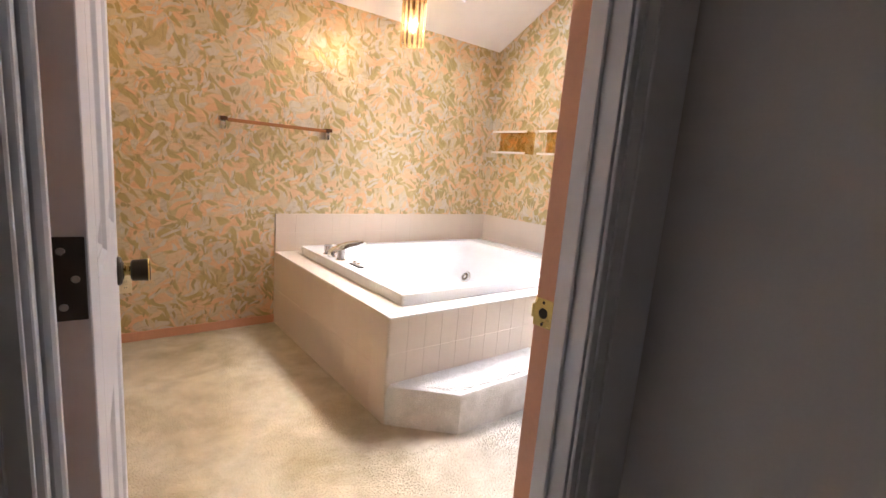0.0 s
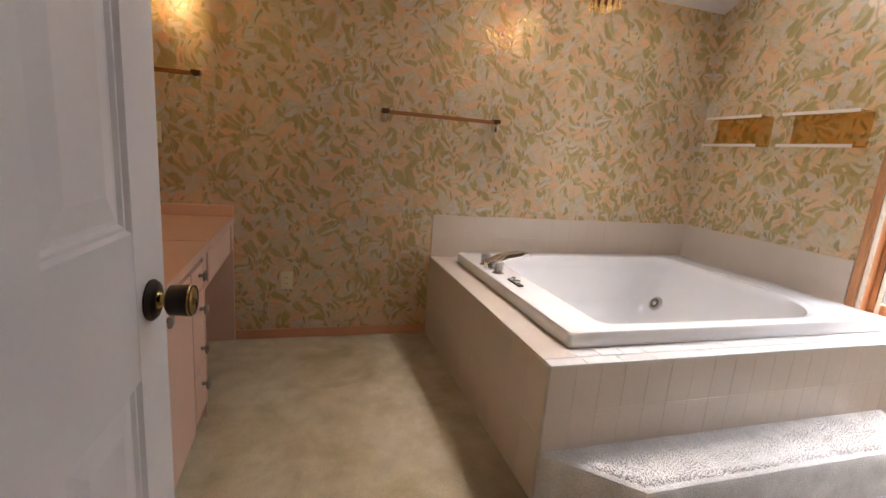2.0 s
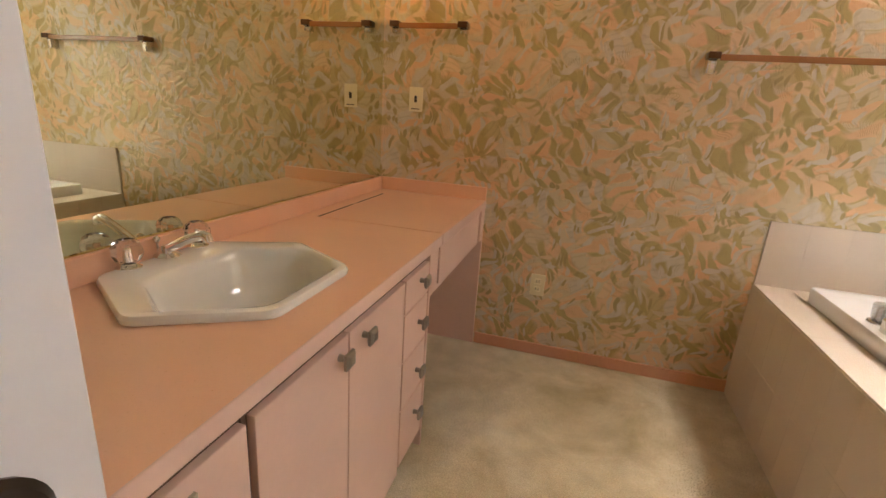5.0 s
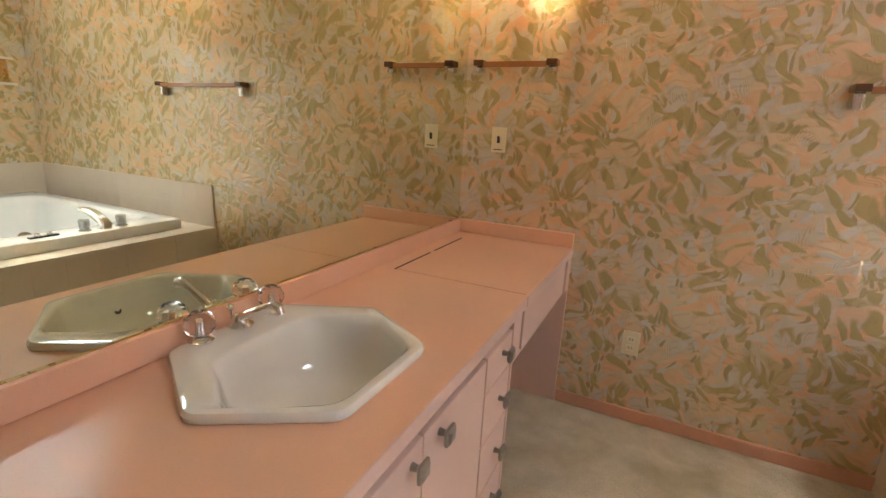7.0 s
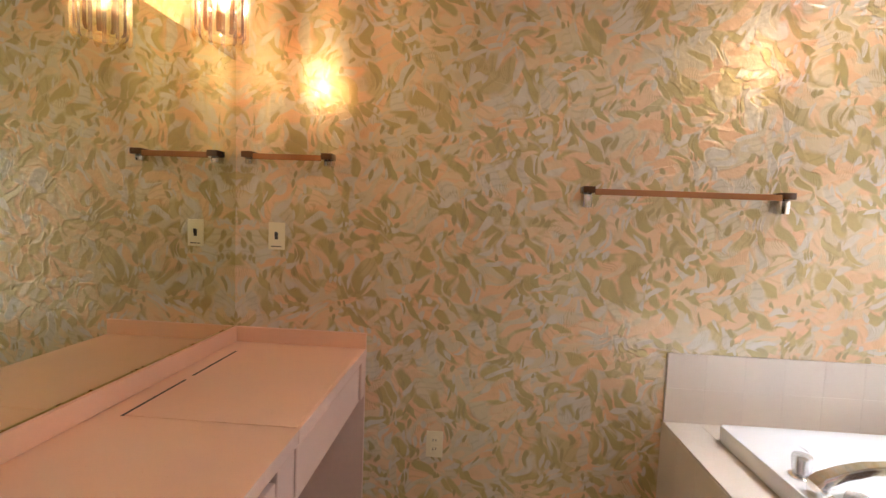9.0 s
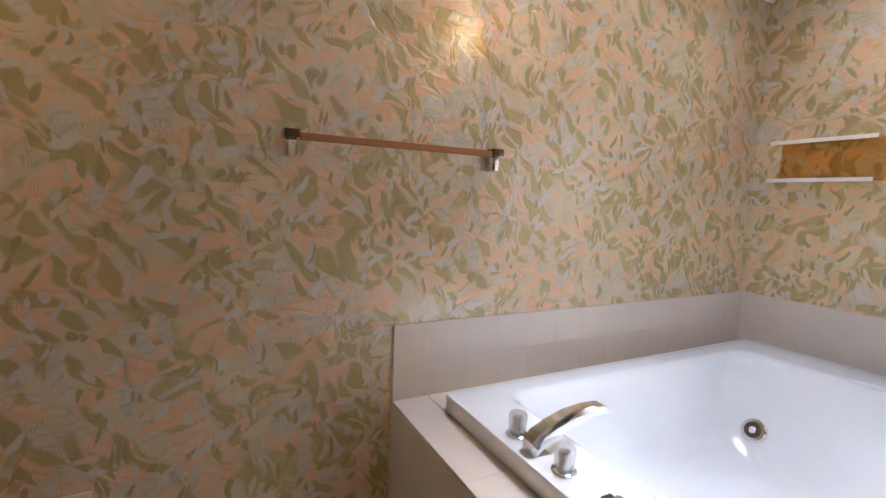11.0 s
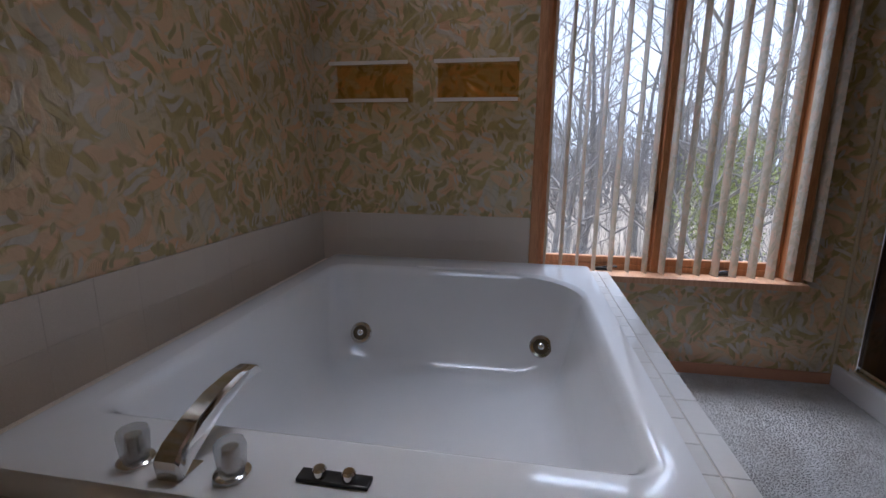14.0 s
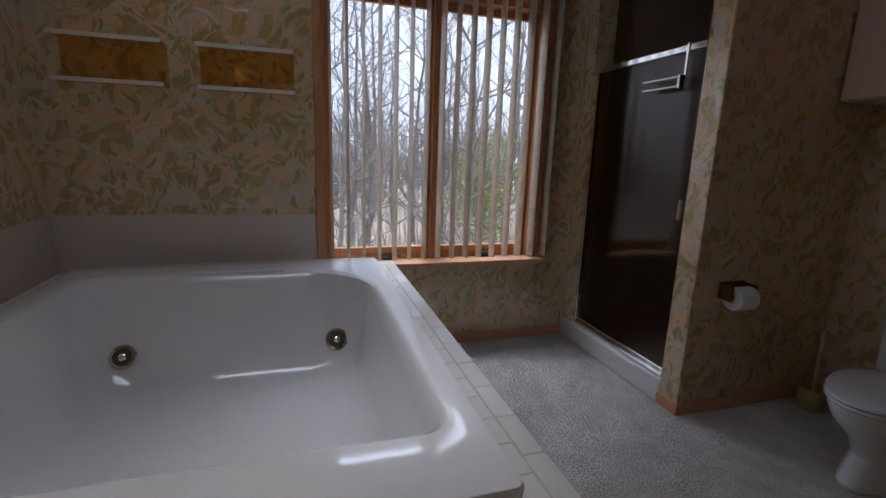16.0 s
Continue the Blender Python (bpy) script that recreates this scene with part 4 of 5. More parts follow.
# ---- pendant lamps ----
def pendant(at):
    x, y, z = at
    p = thing("pendant_lamp", at, "lit amber glass cylinder pendant lamp hanging from the ceiling", "pendant lamp", "pendant lamps")
    R, H, N = 0.074, 0.315, 12
    for k in range(N):
        # a rounded lobe of clear glass, then the thick dark joint beside it
        for name, share, a0, bulge, material, words in (("glass_lobe", 0.66, 0.0, 0.011, M_AMBER, "clear amber glass lobe"),
                                                        ("glass_joint", 0.34, 0.66, -0.003, M_AMBER_DARK, "dark amber glass joint")):
            bm = bmesh.new()
            rows = []
            start, width = 2 * math.pi * (k + a0) / N, 2 * math.pi * share / N
            for zz, inset in ((0.0, 0.010), (0.006, 0.003), (0.018, 0.0), (H * 0.5, 0.0), (H, 0.0)):
                row = []
                for q in range(6):
                    u = q / 5
                    swell = math.sin(math.pi * u)
                    rr = R - inset + bulge * swell
                    lift = 0.016 * (1 - swell) if bulge > 0 else 0.016
                    row.append(bm.verts.new((rr * math.cos(start + width * u), rr * math.sin(start + width * u), zz + (lift if zz < 0.02 else 0.0))))
                rows.append(row)
            for r, t in zip(rows, rows[1:]):
                for q in range(5):
                    bm.faces.new((r[q], r[q + 1], t[q + 1], t[q]))
            part(name, bm, material, p, words, True, True)
    part("rim", lathe(bmesh.new(), [(0.040, 0.013), (0.043, 0.010), (0.046, 0.013), (0.043, 0.016)], (0, 0, 0), 24), M_AMBER, p, "inner glass rim", True, True)
    part("cap", lathe(bmesh.new(), [(0.0, H), (0.086, H), (0.086, H + 0.012), (0.05, H + 0.03), (0.012, H + 0.045), (0.0, H + 0.045)], (0, 0, 0), 24), M_BRASS, p, "brass cap", True, True)
    part("socket", tube(bmesh.new(), [(0, 0, H), (0, 0, H - 0.07)], 0.019, 14), M_BRASS, p, "", True, True)
    part("filament", lathe(bmesh.new(), [(0.0, 0.135), (0.003, 0.137), (0.0042, 0.142), (0.0042, 0.160), (0.003, 0.165), (0.0, 0.167)], (0, 0, 0), 12), M_BULB, p, "glowing filament", True, True)
    part("bulb", lathe(bmesh.new(), [(0.0, 0.10), (0.014, 0.104), (0.027, 0.122), (0.031, 0.142), (0.026, 0.166), (0.016, 0.195), (0.014, H - 0.07), (0.0, H - 0.07)], (0, 0, 0), 20), M_ENVELOPE, p, "clear lit bulb", True, True)
    top = roof(y) - z
    part("stem", tube(bmesh.new(), [(0, 0, H + 0.04), (0, 0, top - 0.02)], 0.006, 10), M_BRASS, p, "", True, True)
    part("canopy", lathe(bmesh.new(), [(0.0, top - 0.045), (0.02, top - 0.04), (0.055, top - 0.005), (0.055, top + 0.02), (0.0, top + 0.02)], (0, 0, 0), 20), M_BRASS, p, "", True, True)
    return p


pendant((2.149, 3.053, 2.080))
pendant((-0.185, 3.240, 1.893))

# ---- tub, deck and step ----
DW, DS, DT = 1.455, 2.03, 0.56
TX0, TX1, TY0, TY1, TZ = 1.600, 3.46, 2.150, 3.565, 0.627
bm = bmesh.new()
for lo, hi in (((DW, DS), (TX0 + 0.03, NORTH)), ((TX0 + 0.03, DS), (EAST, TY0 + 0.03)), ((TX0 + 0.03, TY1 - 0.03), (EAST, NORTH)), ((TX1 - 0.03, TY0 + 0.03), (EAST, TY1 - 0.03))):
    box(bm, (*lo, 0), (*hi, DT - 0.0008))
structure("tub_platform", bm, M_GROUT, "tiled platform round the bathtub", "platform")

tub = thing("bathtub", (2.53, 2.86, DT), "large white acrylic whirlpool bathtub set in a tiled platform", "bathtub")
n = 9
E4 = lambda r: (r, r, r, r)
loops = [rrect(TX0 + 0.006, TX1, TY0 + 0.006, TY1, E4(0.02), DT + 0.001, n), rrect(TX0, TX1, TY0, TY1, E4(0.022), TZ - 0.010, n), rrect(TX0 + 0.004, TX1 - 0.004, TY0 + 0.004, TY1 - 0.004, E4(0.022), TZ - 0.002, n),
         rrect(TX0 + 0.012, TX1 - 0.012, TY0 + 0.012, TY1 - 0.012, E4(0.02), TZ, n),
         rrect(1.792, 3.253, 2.217, 3.483, (0.10, 0.07, 0.06, 0.34), TZ - 0.0008, n), rrect(1.800, 3.245, 2.225, 3.475, (0.10, 0.07, 0.06, 0.34), TZ - 0.002, n), rrect(1.815, 3.225, 2.240, 3.462, (0.11, 0.08, 0.06, 0.34), TZ - 0.012, n),
         rrect(1.825, 3.205, 2.250, 3.45, (0.12, 0.09, 0.06, 0.31), TZ - 0.04, n), rrect(1.832, 3.189, 2.255, 3.444, (0.12, 0.092, 0.063, 0.29), TZ - 0.066, n), rrect(1.90, 3.04, 2.30, 3.39, (0.13, 0.12, 0.10, 0.13), 0.32, n),
         rrect(1.93, 2.985, 2.34, 3.35, (0.15, 0.14, 0.12, 0.14), 0.245, n), rrect(1.96, 2.94, 2.40, 3.30, (0.16, 0.14, 0.12, 0.15), 0.212, n), rrect(2.02, 2.86, 2.50, 3.22, (0.16, 0.14, 0.12, 0.16), 0.20, n)]
shell = part("shell", loft(bmesh.new(), loops), M_TUB, tub, smooth=True)
head = bmesh.new()
rows = []
for i in range(13):
    u = -1 + 2 * i / 12
    w = max(0.002, 0.034 * (1 - u * u))
    yy = 2.83 + 0.20 * u
    rows.append([head.verts.new((3.245 - 0.008 + d * w, yy, TZ - 0.003 + h)) for d, h in ((0.0, 0.0), (0.1, 0.008), (0.5, 0.012), (1.2, 0.006), (1.5, -0.001))])
for r, s in zip(rows, rows[1:]):
    for q in range(4):
        head.faces.new((r[q], r[q + 1], s[q + 1], s[q]))
part("headrest", head, M_TUB, tub, "moulded headrest", True)
for y in (3.265, 2.395):
    tilt = Matrix.Rotation(radians(-62), 3, "Y")
    c = (3.028, y, 0.335)
    jet = part("jet", lathe(bmesh.new(), [(0.053, -0.012), (0.053, 0.003), (0.049, 0.008), (0.036, 0.009), (0.032, -0.004)], c, 32, tilt), M_CHROME, tub, "bright metal whirlpool jet ring", True)
    part("jet_cup", lathe(bmesh.new(), [(0.0, -0.006), (0.031, -0.005), (0.033, 0.003), (0.028, 0.002), (0.0, -0.003)], c, 24, tilt), M_JET, jet, "dark jet cup", True)
    part("nozzle", lathe(bmesh.new(), [(0.0, -0.004), (0.017, -0.002), (0.015, 0.010), (0.009, 0.013), (0.007, 0.008), (0.0, 0.008)], c, 18, tilt), M_CHROME, jet, "", True)

bt = thing("tub_faucet", (1.665, 3.115, TZ), "chrome arched tub spout with two clear acrylic handles", "faucet")
for y in (3.212, 3.010):
    h = part("handle_base", lathe(bmesh.new(), [(0.0, 0.0), (0.033, 0.0), (0.034, 0.003), (0.033, 0.007), (0.028, 0.010), (0.016, 0.0115), (0.0, 0.0118)], (1.664, y, TZ), 22), M_CHROME, bt, smooth=True)
    bm = bmesh.new()
    prof = [(0.0, 0.012), (0.024, 0.014), (0.026, 0.024), (0.029, 0.060), (0.026, 0.069), (0.0, 0.070)]
    lathe(bm, prof, (1.664, y, TZ), 12)
    part("acrylic_handle", bm, M_CRYSTAL_DARK, h, "clear fluted acrylic handle")
    part("handle_core", tube(bmesh.new(), [(1.664, y, TZ + 0.014), (1.664, y, TZ + 0.058)], [0.018, 0.015], 12), M_CHROME, h, smooth=True)
bm = bmesh.new()
rows = []
for x, z, w, t in ((1.628, 0.0, 0.027, 0.0), (1.626, 0.040, 0.027, 0.036), (1.645, 0.060, 0.026, 0.044), (1.70, 0.084, 0.024, 0.042), (1.76, 0.101, 0.022, 0.036), (1.83, 0.108, 0.020, 0.030), (1.885, 0.104, 0.019, 0.026), (1.902, 0.096, 0.018, 0.022)):
    d = 0.070 if z == 0.0 else t
    lo = Vector((x + (0.062 if z == 0.0 else 0.012), 3.115, TZ + (0.0 if z == 0.0 else max(0.0, z - d))))
    hi = Vector((x, 3.115, TZ + z))
    rows.append([bm.verts.new(p) for p in (hi + Vector((0, -w * 0.75, 0.0)), hi + Vector((0, w * 0.75, 0.0)), hi.lerp(lo, 0.2) + Vector((0, w, 0)), lo + Vector((0, w, 0)), lo + Vector((0, -w, 0)), hi.lerp(lo, 0.2) + Vector((0, -w, 0)))])
for r, s in zip(rows, rows[1:]):
    for q in range(6):
        bm.faces.new((r[q], r[(q + 1) % 6], s[(q + 1) % 6], s[q]))
bm.faces.new(rows[-1]), bm.faces.new(rows[0])
part("spout", bm, M_CHROME, bt, smooth=True)

ctl = thing("whirlpool_control", (1.682, 2.82, TZ), "black whirlpool control plate with two chrome buttons on the tub rim", "control panel")
part("plate", B((1.667, 2.752, TZ + 0.0005), (1.699, 2.888, TZ + 0.009), 0.003, 2), M_BLACK, ctl)
for y in (2.848, 2.792):
    part("button", lathe(bmesh.new(), [(0.0, 0.010), (0.0125, 0.009), (0.013, 0.021), (0.010, 0.025), (0.0, 0.025)], (1.683, y, TZ), 18), M_CHROME, ctl, smooth=True)

# carpeted step before the platform
st = bmesh.new()
poly = [(DW + 0.004, DS - 0.004), (1.725, 1.765), (3.10, 1.765), (3.34, DS - 0.004)]
SN = 26
rng = random.Random(4)


def inset_poly(d):
    c = Vector((2.4, DS - 0.004))
    out = []
    for x, y in poly:
        out.append((x + (d if x < 2.4 else -d) * 0.8, y if y > 1.9 else y + d))
    return out


rows = []
for d, z in ((0.0, 0.0), (0.0, 0.03), (-0.004, 0.14), (0.0, 0.185), (0.010, 0.203), (0.028, 0.212), (0.06, 0.214)):
    pts = inset_poly(d)
    ring = []
    for i in range(len(pts)):
        a, b = Vector(pts[i]), Vector(pts[(i + 1) % len(pts)])
        for q in range(SN):
            p = a.lerp(b, q / SN)
            wob = 0.004 * noise.noise((p.x * 9, p.y * 9, z * 14))
            ring.append(Vector((p.x + wob, p.y + (wob if p.y < DS - 0.01 else 0), max(0.0, z + 0.5 * wob if z > 0.02 else z))))
    rows.append(ring)
step = thing("carpeted_step", (2.4, 1.9, 0), "low step wrapped in worn cream carpet before the tub platform", "step")
part("riser", loft(st, rows[:5], False, True), M_STEP_CARPET, step, "", True)
part("tread", loft(bmesh.new(), rows[4:], True, False), M_STEP_CARPET, step, "", True)

# ---- window ----
win = thing("window_1", (EAST, 1.76, WIN_B), "wide two-sash wooden casement window with a pine frame", "window", kind="structure")
WX0, WX1 = EAST + 0.002, EAST + THICK
part("jamb", B((WX0, WIN_N - 0.022, WIN_B), (WX1, WIN_N, WIN_T)), M_WOOD, win)
part("jamb", B((WX0, WIN_S, WIN_B), (WX1, WIN_S + 0.022, WIN_T)), M_WOOD, win)
part("head", B((WX0, WIN_S + 0.022, WIN_T - 0.03), (WX1, WIN_N - 0.022, WIN_T)), M_WOOD, win)
part("bottom_rail", B((EAST + 0.075, WIN_S + 0.022, WIN_B), (WX1, WIN_N - 0.022, WIN_B + 0.035), 0.003), M_WOOD, win)
part("sill", B((EAST - 0.075, 1.045, WIN_B - 0.032), (EAST + 0.074, 2.455, WIN_B + 0.004), 0.006, 2), M_SILL, win, "varnished sill board with daylight put into its paler colour", True)
part("mullion", B((EAST + 0.045, 1.748, WIN_B + 0.004), (WX1, 1.784, WIN_T - 0.03), 0.003), M_WOOD, win)
for y0, y1, swing in ((1.786, WIN_N - 0.024, 1), (WIN_S + 0.024, 1.746, -1)):
    x0, x1 = EAST + 0.078, EAST + 0.112
    sash = part("sash_stile", B((x0, y1 - 0.030, WIN_B + 0.036), (x1, y1, WIN_T - 0.032), 0.004), M_WOOD, win)
    part("sash_stile", B((x0, y0, WIN_B + 0.036), (x1, y0 + 0.030, WIN_T - 0.032), 0.004), M_WOOD, win)
    part("sash_rail", B((x0, y0 + 0.030, WIN_B + 0.036), (x1, y1 - 0.030, WIN_B + 0.078), 0.004), M_WOOD, win)
    part("sash_rail", B((x0, y0 + 0.030, WIN_T - 0.075), (x1, y1 - 0.030, WIN_T - 0.032), 0.004), M_WOOD, win)
    pane = part("pane", B((x0 + 0.014, y0 + 0.026, WIN_B + 0.07), (x0 + 0.019, y1 - 0.026, WIN_T - 0.07)), M_PANE, win)
    pane.visible_shadow = False
    part("gasket", B((x0 - 0.001, y1 - 0.036, WIN_B + 0.078), (x0 + 0.012, y1 - 0.0305, WIN_T - 0.075)), M_BLACK, win)
    part("gasket", B((x0 - 0.001, y0 + 0.0305, WIN_B + 0.078), (x0 + 0.012, y0 + 0.036, WIN_T - 0.075)), M_BLACK, win)
    ly = 1.792 + 0.012 if swing > 0 else 1.740 - 0.012
    part("sash_lock", B((EAST + 0.055, ly - 0.008, 0.91), (EAST + 0.0445 + 0.033, ly + 0.008, 1.01), 0.004), M_BLACK, win, "black sash lock")
    cy = y0 + (y1 - y0) * (0.42 if swing > 0 else 0.5)
    bm = bmesh.new()
    box(bm, (EAST + 0.03, cy - 0.05, WIN_B + 0.0045), (EAST + 0.070, cy + 0.04, WIN_B + 0.022), 0.006, 2)
    tube(bm, [(EAST + 0.05, cy, WIN_B + 0.02), (EAST + 0.04, cy - 0.03, WIN_B + 0.032), (EAST + 0.035, cy - 0.075, WIN_B + 0.028)], 0.005, 8)
    part("crank", bm, M_BLACK, win, "black crank handle", True)
# casing on the room side
part("side_casing", B((EAST - 0.016, WIN_N - 0.006, WIN_B + 0.006), (EAST - 0.001, WIN_N + 0.040, 2.15), 0.003), M_WOOD, win, "pine side casing")
part("side_casing", B((EAST - 0.016, WIN_S - 0.040, WIN_B + 0.006), (EAST - 0.001, WIN_S + 0.006, 2.15), 0.003), M_WOOD, win, "pine side casing")
part("head_casing", B((EAST - 0.016, WIN_S - 0.040, 2.151), (EAST - 0.001, WIN_N + 0.040, 2.20), 0.003), M_WOOD, win, "pine head casing")

blind = thing("vertical_blind", (EAST - 0.02, 1.73, 2.13), "vertical blind with narrow wallpaper-covered slats turned open", "blind")
BX = EAST - 0.030
part("headrail", B((BX - 0.03, 1.02, 2.125), (BX + 0.013, 2.43, 2.175), 0.004), M_SMOKE, blind, "dark headrail")
master = None
for k in range(16):
    y = 2.375 - 0.0885 * k
    if master is None:
        bm = bmesh.new()
        rows = []
        for i in range(6):
            u = -0.032 + 0.064 * i / 5
            bow = 0.0045 * (1 - (u / 0.032) ** 2)
            rows.append([bm.verts.new((u, bow + s, z)) for s, z in ((0.0008, 0.578), (0.0008, 2.12), (-0.0008, 2.12), (-0.0008, 0.578))])
        for r, s in zip(rows, rows[1:]):
            for q in range(4):
                bm.faces.new((r[q], r[(q + 1) % 4], s[(q + 1) % 4], s[q]))
        bm.faces.new(rows[0]), bm.faces.new(rows[-1])
        slat = part("slat", bm, M_SLAT, blind, "", True, True)
        master = slat
    else:
        slat = new("slat", master.data)
        slat.parent = blind
    slat.location = Vector((BX - 0.012, y, 0.0)) - blind.location
    slat.rotation_euler = (0, 0, radians(9 + 0.35 * k + 2.5 * math.sin(k * 2.1)))

# ---- amber acrylic shelves on the east wall ----
def amber_shelf(y0, y1, z0, z1, label):
    s = thing("wall_shelf", (EAST, (y0 + y1) / 2, z0), label, "shelf", "amber shelves")
    part("back_panel", B((EAST - 0.006, y0, z0), (EAST - 0.001, y1, z1), 0.001), M_SHELF, s, "see-through amber back")
    for z in (z0, z1):
        b = part("shelf_board", B((EAST - 0.118, y0, z - 0.004), (EAST - 0.0065, y1, z + 0.004), 0.001), M_SHELF, s, "see-through amber board")
        part("front_edge", B((EAST - 0.122, y0, z - 0.0095), (EAST - 0.1182, y1, z + 0.0095), 0.001), M_SHELF_EDGE, b, "pale polished edge")
    for y in (y0 + 0.03, y1 - 0.03):
        part("screw", lathe(bmesh.new(), [(0.0, 0.0), (0.006, 0.0), (0.004, 0.004), (0.0, 0.004)], (EAST - 0.0065, y, (z0 + z1) / 2 - 0.02), 12, Matrix.Rotation(radians(-90), 3, "Y")), M_CHROME, s)
    return s


amber_shelf(3.135, 3.575, 1.480, 1.672, "double amber acrylic wall shelf with pale edges")
amber_shelf(2.555, 2.995, 1.480, 1.672, "double amber acrylic wall shelf with pale edges")

# ---- shower ----
structure("shower_curb", B((PART_E - 0.002, 0.735, 0), (SHOWER_W_END + 0.10, SOUTH + 0.008, 0.125), 0.012, 3), M_DAY, "low white shower curb", "curb", True)
sh = thing("shower_door", (3.08, 0.79, 0.125), "bronze-glass shower door in a chrome frame", "shower door")
part("frame_stile", B((PART_E, 0.775, 0.126), (PART_E + 0.022, 0.805, 1.735), 0.003), M_CHROME, sh)
part("frame_stile", B((SHOWER_W_END - 0.022, 0.775, 0.126), (SHOWER_W_END, 0.805, 1.735), 0.003), M_CHROME, sh)
part("top_rail", B((PART_E + 0.022, 0.770, 1.705), (SHOWER_W_END - 0.022, 0.810, 1.735), 0.003), M_CHROME, sh)
part("bottom_track", B((PART_E + 0.022, 0.765, 0.126), (SHOWER_W_END - 0.022, 0.815, 0.142), 0.003), M_CHROME, sh)
part("bottom_track_lip", B((PART_E + 0.022, 0.785, 0.143), (SHOWER_W_END - 0.022, 0.795, 0.165), 0.002), M_CHROME, sh)
part("glass_panel", B((PART_E + 0.024, 0.787, 0.166), (SHOWER_W_END - 0.024, 0.793, 1.704)), M_BRONZE_GLASS, sh, "bronze tinted glass")
part("door_pull", B((PART_E + 0.030, 0.8065, 0.93), (PART_E + 0.042, 0.828, 1.03), 0.004), M_CHROME, sh)
rk = thing("over_door_rack", (2.9, 0.815, 1.55), "chrome towel rack hung over the shower door rail", "rack")
part("strap", B((2.785, 0.812, 1.545), (2.797, 0.816, 1.742), 0.001), M_CHROME, rk)
part("hook", B((2.785, 0.764, 1.737), (2.797, 0.8115, 1.742), 0.001), M_CHROME, rk)
for z in (1.550, 1.592):
    part("rod", tube(bmesh.new(), [(2.80, 0.842, z), (3.03, 0.842, z)], 0.006, 10), M_CHROME, rk, smooth=True)
part("bracket", B((2.785, 0.8165, 1.540), (2.799, 0.846, 1.602), 0.002), M_CHROME, rk)
structure("shower_lining", B((PART_E + 0.0005, ALC_S + 0.004, 0.0), (PART_E + 0.008, 0.73, FLAT - 0.004)), M_SHOWER_WALL, "dull brown shower wall panel", "wall panel")
structure("shower_lining", B((PART_E + 0.012, ALC_S + 0.001, 0.0), (EAST - 0.004, ALC_S + 0.009, FLAT - 0.004)), M_SHOWER_WALL, "dull brown shower wall panel", "wall panel")
structure("shower_lining", B((EAST - 0.009, ALC_S + 0.012, 0.0), (EAST - 0.001, 0.698, FLAT - 0.004)), M_SHOWER_WALL, "dull brown shower wall panel", "wall panel")
structure("shower_tray", B((PART_E + 0.012, ALC_S + 0.012, 0.0), (EAST - 0.012, 0.733, 0.05), 0.01, 2), M_DAY, "white shower tray", "shower tray", True)

# ---- toilet alcove ----
TC = 1.97
WY = 0.07
wc = thing("toilet", (TC, 0.25, 0), "white porcelain toilet with closed lid in the alcove", "toilet")


def egg(hw, y_back, y_front, z, n=32):
    out = []
    cy = y_back + (y_front - y_back) * 0.45
    for k in range(n):
        a = 2 * math.pi * k / n
        s = math.sin(a)
        yy = cy + (y_front - cy) * s if s > 0 else cy + (cy - y_back) * s
        out.append(Vector((TC + hw * math.cos(a) * (1 - 0.10 * max(0, s)), yy + WY, z)))
    return out


part("bowl", loft(bmesh.new(), [egg(0.10, 0.10, 0.50, 0.0), egg(0.105, 0.09, 0.51, 0.02), egg(0.095, 0.10, 0.46, 0.14), egg(0.11, 0.08, 0.50, 0.22), egg(0.165, 0.06, 0.575, 0.30), egg(0.18, 0.06, 0.60, 0.355), egg(0.178, 0.06, 0.598, 0.375), egg(0.16, 0.08, 0.58, 0.378)], True, True), M_TOILET, wc, smooth=True)
part("seat", loft(bmesh.new(), [egg(0.178, 0.12, 0.605, 0.379), egg(0.185, 0.11, 0.612, 0.385), egg(0.183, 0.11, 0.61, 0.396), egg(0.17, 0.12, 0.60, 0.398)], True, True), M_TOILET, wc, smooth=True)
part("lid", loft(bmesh.new(), [egg(0.180, 0.115, 0.606, 0.3995), egg(0.187, 0.105, 0.614, 0.404), egg(0.184, 0.108, 0.61, 0.414), egg(0.15, 0.13, 0.57, 0.421), egg(0.05, 0.25, 0.42, 0.423)], True, True), M_TOILET, wc, smooth=True)
part("tank", B((TC - 0.215, ALC_S + 0.02, 0.37), (TC + 0.215, ALC_S + 0.26, 0.70), 0.025, 4), M_TOILET, wc, smooth=True)
part("tank_lid", B((TC - 0.225, ALC_S + 0.016, 0.701), (TC + 0.225, ALC_S + 0.272, 0.735), 0.01, 3), M_TOILET, wc, smooth=True)
wc.scale = (1, 1, 0.93)
part("flush_lever", tube(bmesh.new(), [(TC + 0.15, ALC_S + 0.262, 0.64), (TC + 0.15, ALC_S + 0.282, 0.64), (TC + 0.08, ALC_S + 0.286, 0.632)], 0.006, 8), M_CHROME, wc, "chrome lever", True)

cab = thing("wall_cabinet", (2.0, ALC_S, 1.50), "pinkish painted cabinet hung above the toilet", "cabinet")
part("body", B((ALC_W + 0.005, ALC_S + 0.001, 1.50), (ALC_E - 0.004, 0.135, 2.25), 0.002), M_CABINET, cab)
for x0, x1 in ((ALC_W + 0.01, 1.998), (2.004, ALC_E - 0.008)):
    part("door", B((x0, 0.1355, 1.505), (x1, 0.153, 2.245), 0.003, 2), M_CABINET, cab)

